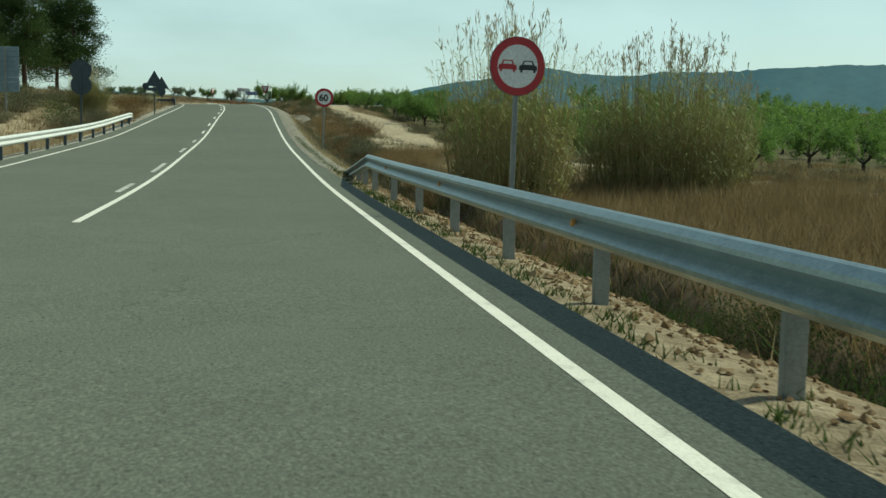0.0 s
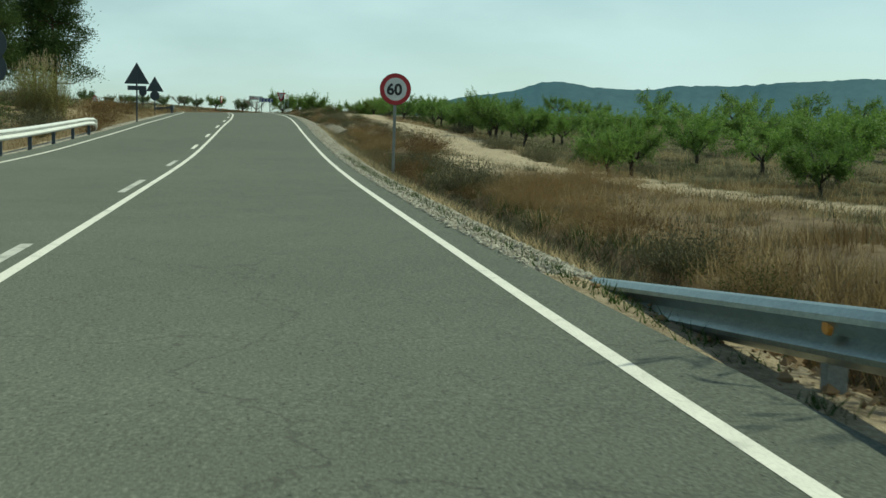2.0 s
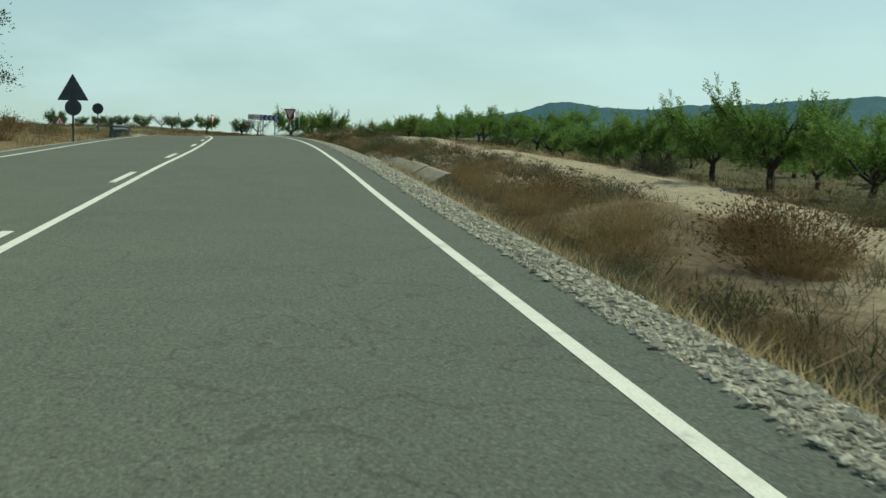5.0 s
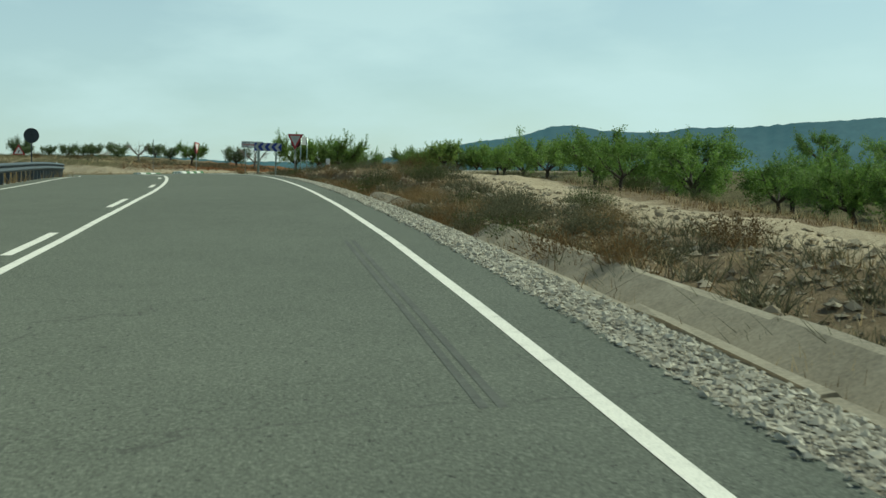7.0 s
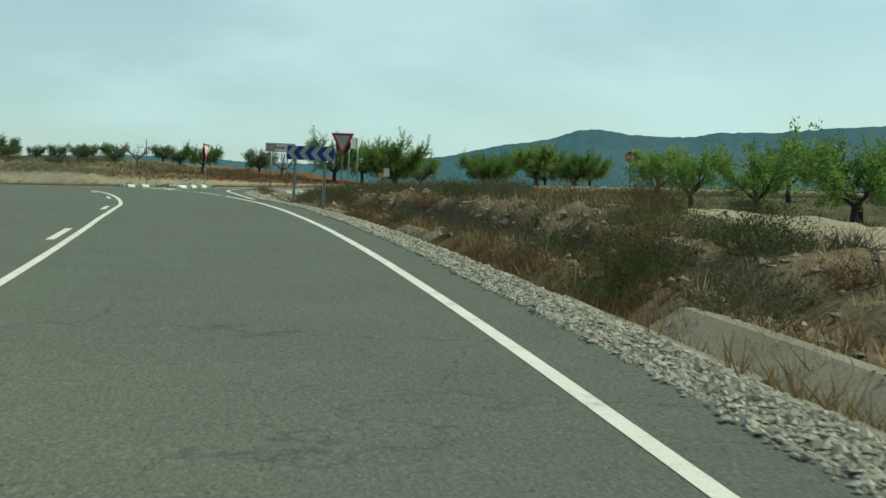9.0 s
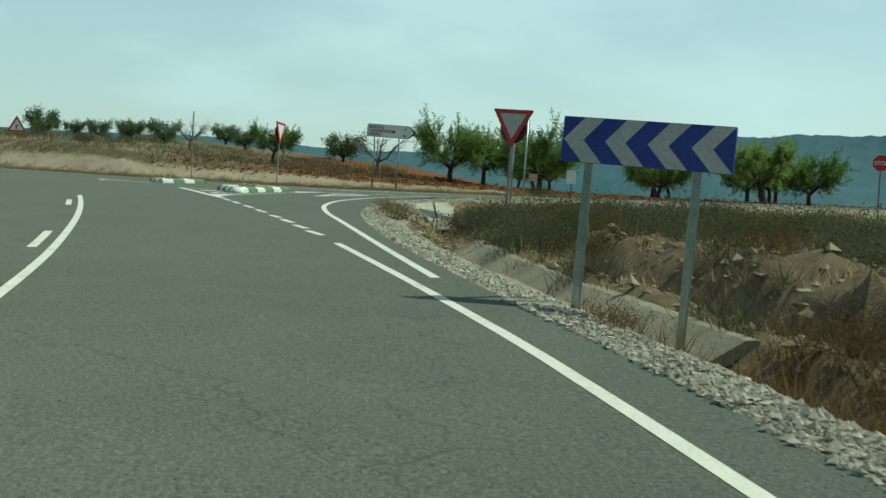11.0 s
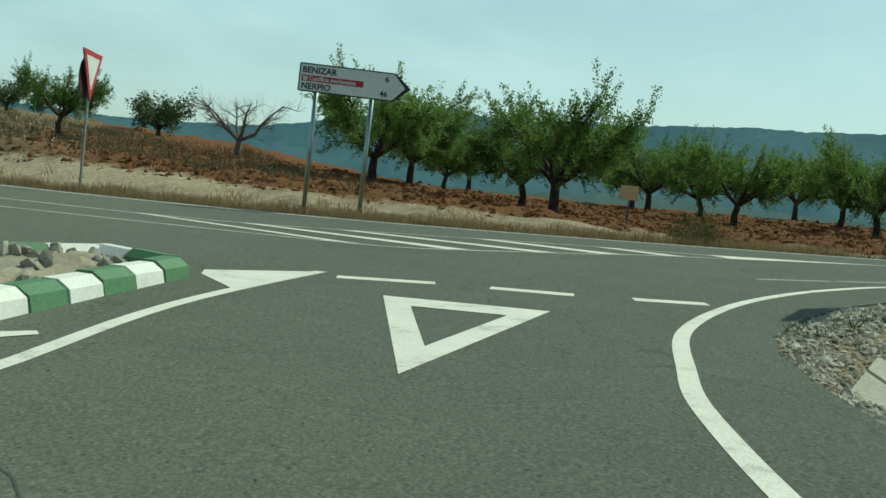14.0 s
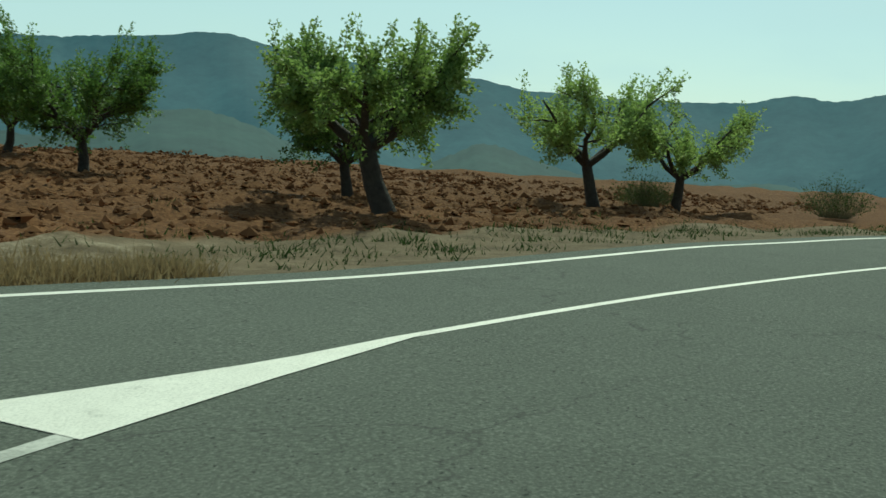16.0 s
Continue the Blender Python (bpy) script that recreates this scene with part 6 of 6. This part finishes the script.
scatter_blades("grey_scrub", x[k], y[k], 30, 0.34, 0.009, GREYBUSH, "patches of low grey-green scrub", 0.25, 0.6)
x, y = field(520, 3.9, 5.6, -2, 82)
scatter_blades("dark_weeds", x, y, 34, 0.32, 0.008, GREENBUSH, "dark green weeds at the foot of the bank", 0.25, 0.5)
x, y = field(2300, 4.4, 30, 0, 85)
k = (np.abs(x - track_x(y)) > 2.0) & (wobble(x, y, 9.0, 1.0) > 0.05) & ((y < 62) | (x < 5.6) | (x > 13))
scatter_blades("straw_grass", x[k], y[k], 24, 0.5, 0.009, STRAW, "patches of bleached straw grass", 0.3)
x, y = field(1000, 5.4, 26, -2, 46)
k = (np.abs(x - track_x(y)) > 1.2) & (wobble(x, y, 7.0, 3.0) > 0.12)
scatter_blades("brown_weeds", x[k], y[k], 26, 0.55, 0.009, BROWN, "brown dead weed stalks among the grass", 0.3, 0.25)
x, y = field(7000, 12, 75, 40, 170)
scatter_blades("orchard_weeds", x, y, 10, 0.2, 0.014, GREYBUSH, "short grey-green weeds between the orchard trees", 0.35, 0.6)
yy = rng.uniform(-2, 60, 500)
scatter_blades("edge_weeds", right_line(yy) + 0.66 + np.abs(rng.normal(0, 0.12, 500)), yy, 9, 0.1, 0.008, GREENBUSH, "small green weeds along the pavement edge", 0.06, 0.6)
fx = 7.5 - 66 * rng.uniform(0, 1, 3600) ** 1.2
fyl = np.interp(fx, [p[0] for p in reversed(FAR_LINE)], [p[1] for p in reversed(FAR_LINE)])
scatter_blades("verge_grass", fx, fyl + rng.gamma(2.0, 0.3, 3600) + 0.5, 14, 0.21, 0.008, DRY, "dry grass along the far edge of the cross road", 0.12)
fx = rng.uniform(8, 40, 420)
fyl = np.interp(fx, [p[0] for p in reversed(FAR_LINE)], [p[1] for p in reversed(FAR_LINE)])
scatter_blades("verge_weeds", fx, fyl + rng.gamma(2.4, 0.9, 420) + 0.7, 12, 0.10, 0.012, GREENBUSH, "low green weeds at the foot of the almond trees", 0.15, 0.6)
fx = rng.uniform(-75, 1, 2000)
fyl = np.interp(fx, [p[0] for p in reversed(FAR_LINE)], [p[1] for p in reversed(FAR_LINE)])
scatter_blades("far_bank_scrub", fx, fyl + rng.uniform(4.5, 34, 2000), 18, 0.3, 0.016, GREYBUSH, "low olive-brown scrub on the far bank", 0.4, 0.7)
fx = rng.uniform(-75, -8, 1500)
fyl = np.interp(fx, [p[0] for p in reversed(FAR_LINE)], [p[1] for p in reversed(FAR_LINE)])
scatter_blades("far_bank_grass", fx, fyl + rng.uniform(4.0, 30, 1500), 12, 0.22, 0.014, STRAW, "pale dry grass on the far bank", 0.4, 0.5)
x, y = field(2200, -28, -8, 25, 165)
scatter_blades("left_bank_grass", x, y, 18, 0.45, 0.010, DRY, "dry grass on the earth bank", 0.3)
x, y = field(1700, -3, 16, 90, 176)
k = (np.abs(x - track_x(y)) > 2.0) & (off_road(x, y) > 1.3)
scatter_blades("bank_grass", x[k], y[k], 14, 0.26, 0.008, BROWN, "brown grass and twigs on the stony bank", 0.2)
x, y = field(2300, -3, 13, 88, 178)
dd_ = off_road(x, y)
k = (np.abs(x - track_x(y)) > 2.0) & (dd_ > 2.2) & (dd_ < 8) & (wobble(x, y, 3.0, 6.0) > -0.1)
scatter_blades("low_scrub", x[k], y[k], 46, 0.36, 0.010, GREYBUSH, "low grey-green scrub covering the bank", 0.17, 0.7)
x, y = field(260, -2.6, 4, 168, 181)
k = (off_road(x, y) > 0.15) & (off_road(x, y) < 1.5) & (wobble(x, y, 2.2, 4.0) > 0.0) & (np.hypot(x + 0.1, y - 176) > 1.3)
scatter_blades("green_weeds", x[k], y[k], 26, 0.13, 0.010, GREENBUSH, "low green weeds among the stones of the corner", 0.12, 0.8)
x, y = field(420, -0.2, 5, 170, 179.5)
k = (off_road(x, y) > 1.6) & ((y < 173.5) | (x > 1.4))
scatter_blades("corner_weeds", x[k], y[k], 24, 0.3, 0.008, GREYBUSH, "grey-green weeds on the slope of the gully", 0.15, 0.6)
y = rng.uniform(33, 93, 1500)
scatter_blades("verge_straw", edge_x(y) + 0.95 + rng.gamma(2.0, 0.4, 1500), y, 14, 0.2, 0.007, STRAW, "sparse pale grass behind the gravel", 0.15, 0.6)
y = rng.uniform(33, 93, 900)
scatter_blades("verge_scrub", edge_x(y) + 1.0 + rng.gamma(2.0, 0.4, 900), y, 20, 0.24, 0.008, GREYBUSH, "sparse grey-green weeds behind the gravel", 0.15, 0.6)
y = 111 + 42 * rng.uniform(0, 1, 520) ** 0.75
x = right_line(np.minimum(y, 158)) - np.interp(y, [158, 172], [0, 0.0]) + 0.56 + rng.uniform(1.15, 2.7, len(y))
scatter_blades("ditch_weeds", x, y, 24, 0.26, 0.008, BROWN, "brown dead weeds grown over the ditch", 0.16, 0.5)
x, y = field(1000, -3, 14, 90, 178)
k = (np.abs(x - track_x(y)) > 2.0) & (off_road(x, y) > 1.5)
scatter_blades("bank_straw", x[k], y[k], 16, 0.28, 0.007, STRAW, "pale dry grass on the stony bank", 0.2)


def stones(name, x, y, lo, hi, mat, label, sink=0.25):
    n = len(x)
    d = off_road(x, y)
    z = np.where(d < 0, road_z(x, y) + 0.002, land_z(x, y, d))
    oc = np.array([(1, 0, 0), (0, 1, 0), (-1, 0, 0), (0, -1, 0), (0, 0, 1), (0, 0, -1)], float)
    fc = np.array([(0, 1, 4), (1, 2, 4), (2, 3, 4), (3, 0, 4), (1, 0, 5), (3, 2, 5)])
    v = oc[None] * rng.uniform(0.5, 1.35, (n, 6, 1)) + rng.normal(0, 0.24, (n, 6, 3))
    a = rng.uniform(0, 2 * np.pi, n)
    ca, sa = np.cos(a)[:, None], np.sin(a)[:, None]
    v = np.stack([v[..., 0] * ca - v[..., 1] * sa, v[..., 0] * sa + v[..., 1] * ca, v[..., 2] * 0.62], -1)
    s = (lo * (hi / lo) ** (rng.uniform(0, 1, n) ** 1.8))
    v = v * s[:, None, None] + np.stack([x, y, z + s * sink], 1)[:, None]
    faces = (np.arange(n)[:, None, None] * 6 + fc[None]).reshape(-1)
    me = bpy.data.meshes.new(name)
    me.vertices.add(n * 6)
    me.vertices.foreach_set("co", v.reshape(-1).astype(np.float32))
    me.loops.add(len(faces))
    me.loops.foreach_set("vertex_index", faces.astype(np.int32))
    me.polygons.add(n * 6)
    me.polygons.foreach_set("loop_start", np.arange(0, len(faces), 3, dtype=np.int32))
    me.polygons.foreach_set("use_smooth", np.zeros(n * 6, bool))
    me.update(calc_edges=True)
    me.materials.append(mat)
    return tagged(new(name, me), label, "stones", kind="stuff")


GRAVEL = leaf_material("gravel", (0.33, 0.30, 0.24), (0.74, 0.69, 0.58), 0.0, 1.0)
CLOD = leaf_material("red_clods", (0.085, 0.038, 0.016), (0.27, 0.13, 0.058), 0.0, 1.0)
EARTH_CRUMB = leaf_material("earth_crumbs", (0.20, 0.13, 0.07), (0.42, 0.30, 0.18), 0.0, 1.0)
RUBBLE = leaf_material("rubble", (0.22, 0.175, 0.115), (0.50, 0.43, 0.32), 0.0, 1.0)
gy_ = rng.uniform(33, 151.5, 70000)
stones("shoulder_gravel", edge_x(gy_) - 0.03 + 0.025 * rng.normal(0, 1, len(gy_)) + np.interp(gy_, [33, 50, 75, 100, 115], [0.8, 0.9, 1.05, 0.8, 0.75]) * rng.uniform(0, 1.0, len(gy_)) ** 1.05, gy_, 0.011, 0.040, GRAVEL, "pale crushed stone along the road shoulder", 0.4)
pn = np.array(pavement_nose)
t_ = rng.uniform(0, 48, 15000)
i_ = t_.astype(int)
nn = np.stack([np.gradient(pn[:, 1]), -np.gradient(pn[:, 0])], 1)
nn = nn / np.linalg.norm(nn, axis=1)[:, None]
q_ = pn[i_] + (pn[i_ + 1] - pn[i_]) * (t_ - i_)[:, None] + nn[i_] * np.abs(rng.normal(0.05, 0.36, len(t_)))[:, None]
stones("junction_gravel", q_[:, 0], q_[:, 1], 0.010, 0.042, GRAVEL, "pale gravel at the corner of the junction", 0.4)
x, y = field(9000, -2.6, 5, 168, 182)
k = (off_road(x, y) > 0.1) & (off_road(x, y) < 2.4 + 0.8 * wobble(x, y, 2.0, 1.0))
stones("corner_rubble", x[k], y[k], 0.012, 0.06, GRAVEL, "pale stones and gravel at the mouth of the culvert", 0.3)
y = 90 + 82 * rng.uniform(0, 1, 7000) ** 1.3
x = right_line(np.minimum(y, 165)) + 0.56 + rng.uniform(2.4, 7.5, len(y))
stones("bank_rubble", x, y, 0.025, 0.12, RUBBLE, "broken stones on the cut bank")
x, y = field(3000, 4, 16, 55, 170)
k = np.abs(x - track_x(y)) < 2.2
stones("track_stones", x[k], y[k], 0.015, 0.06, RUBBLE, "small stones on the dirt track")
x, y = field(34000, -14, 38, 190, 218)
k = (y - np.interp(x, [p[0] for p in reversed(FAR_LINE)], [p[1] for p in reversed(FAR_LINE)])) > 3.6
stones("red_clods", x[k], y[k], 0.025, 0.13, CLOD, "clods of ploughed red earth", 0.1)
y = rng.uniform(-3, 33, 3200)
stones("verge_rubble", right_line(y) + 0.7 + rng.gamma(2.0, 0.5, len(y)), y, 0.012, 0.06, EARTH_CRUMB, "stones and crumbs of earth under the guardrail")
x, y = field(500, -24, -9, 30, 120)
stones("left_bank_stones", x, y, 0.05, 0.22, RUBBLE, "pale stones on the earth bank")
# the models themselves stay out of the scene
for proto in near_trees + lite_trees + far_trees + olive_trees + pines + reeds + shrubs + [lean_tree, open_tree, bare_tree, BIG]:
    for o in (*proto.children_recursive, proto):
        bpy.data.objects.remove(o)
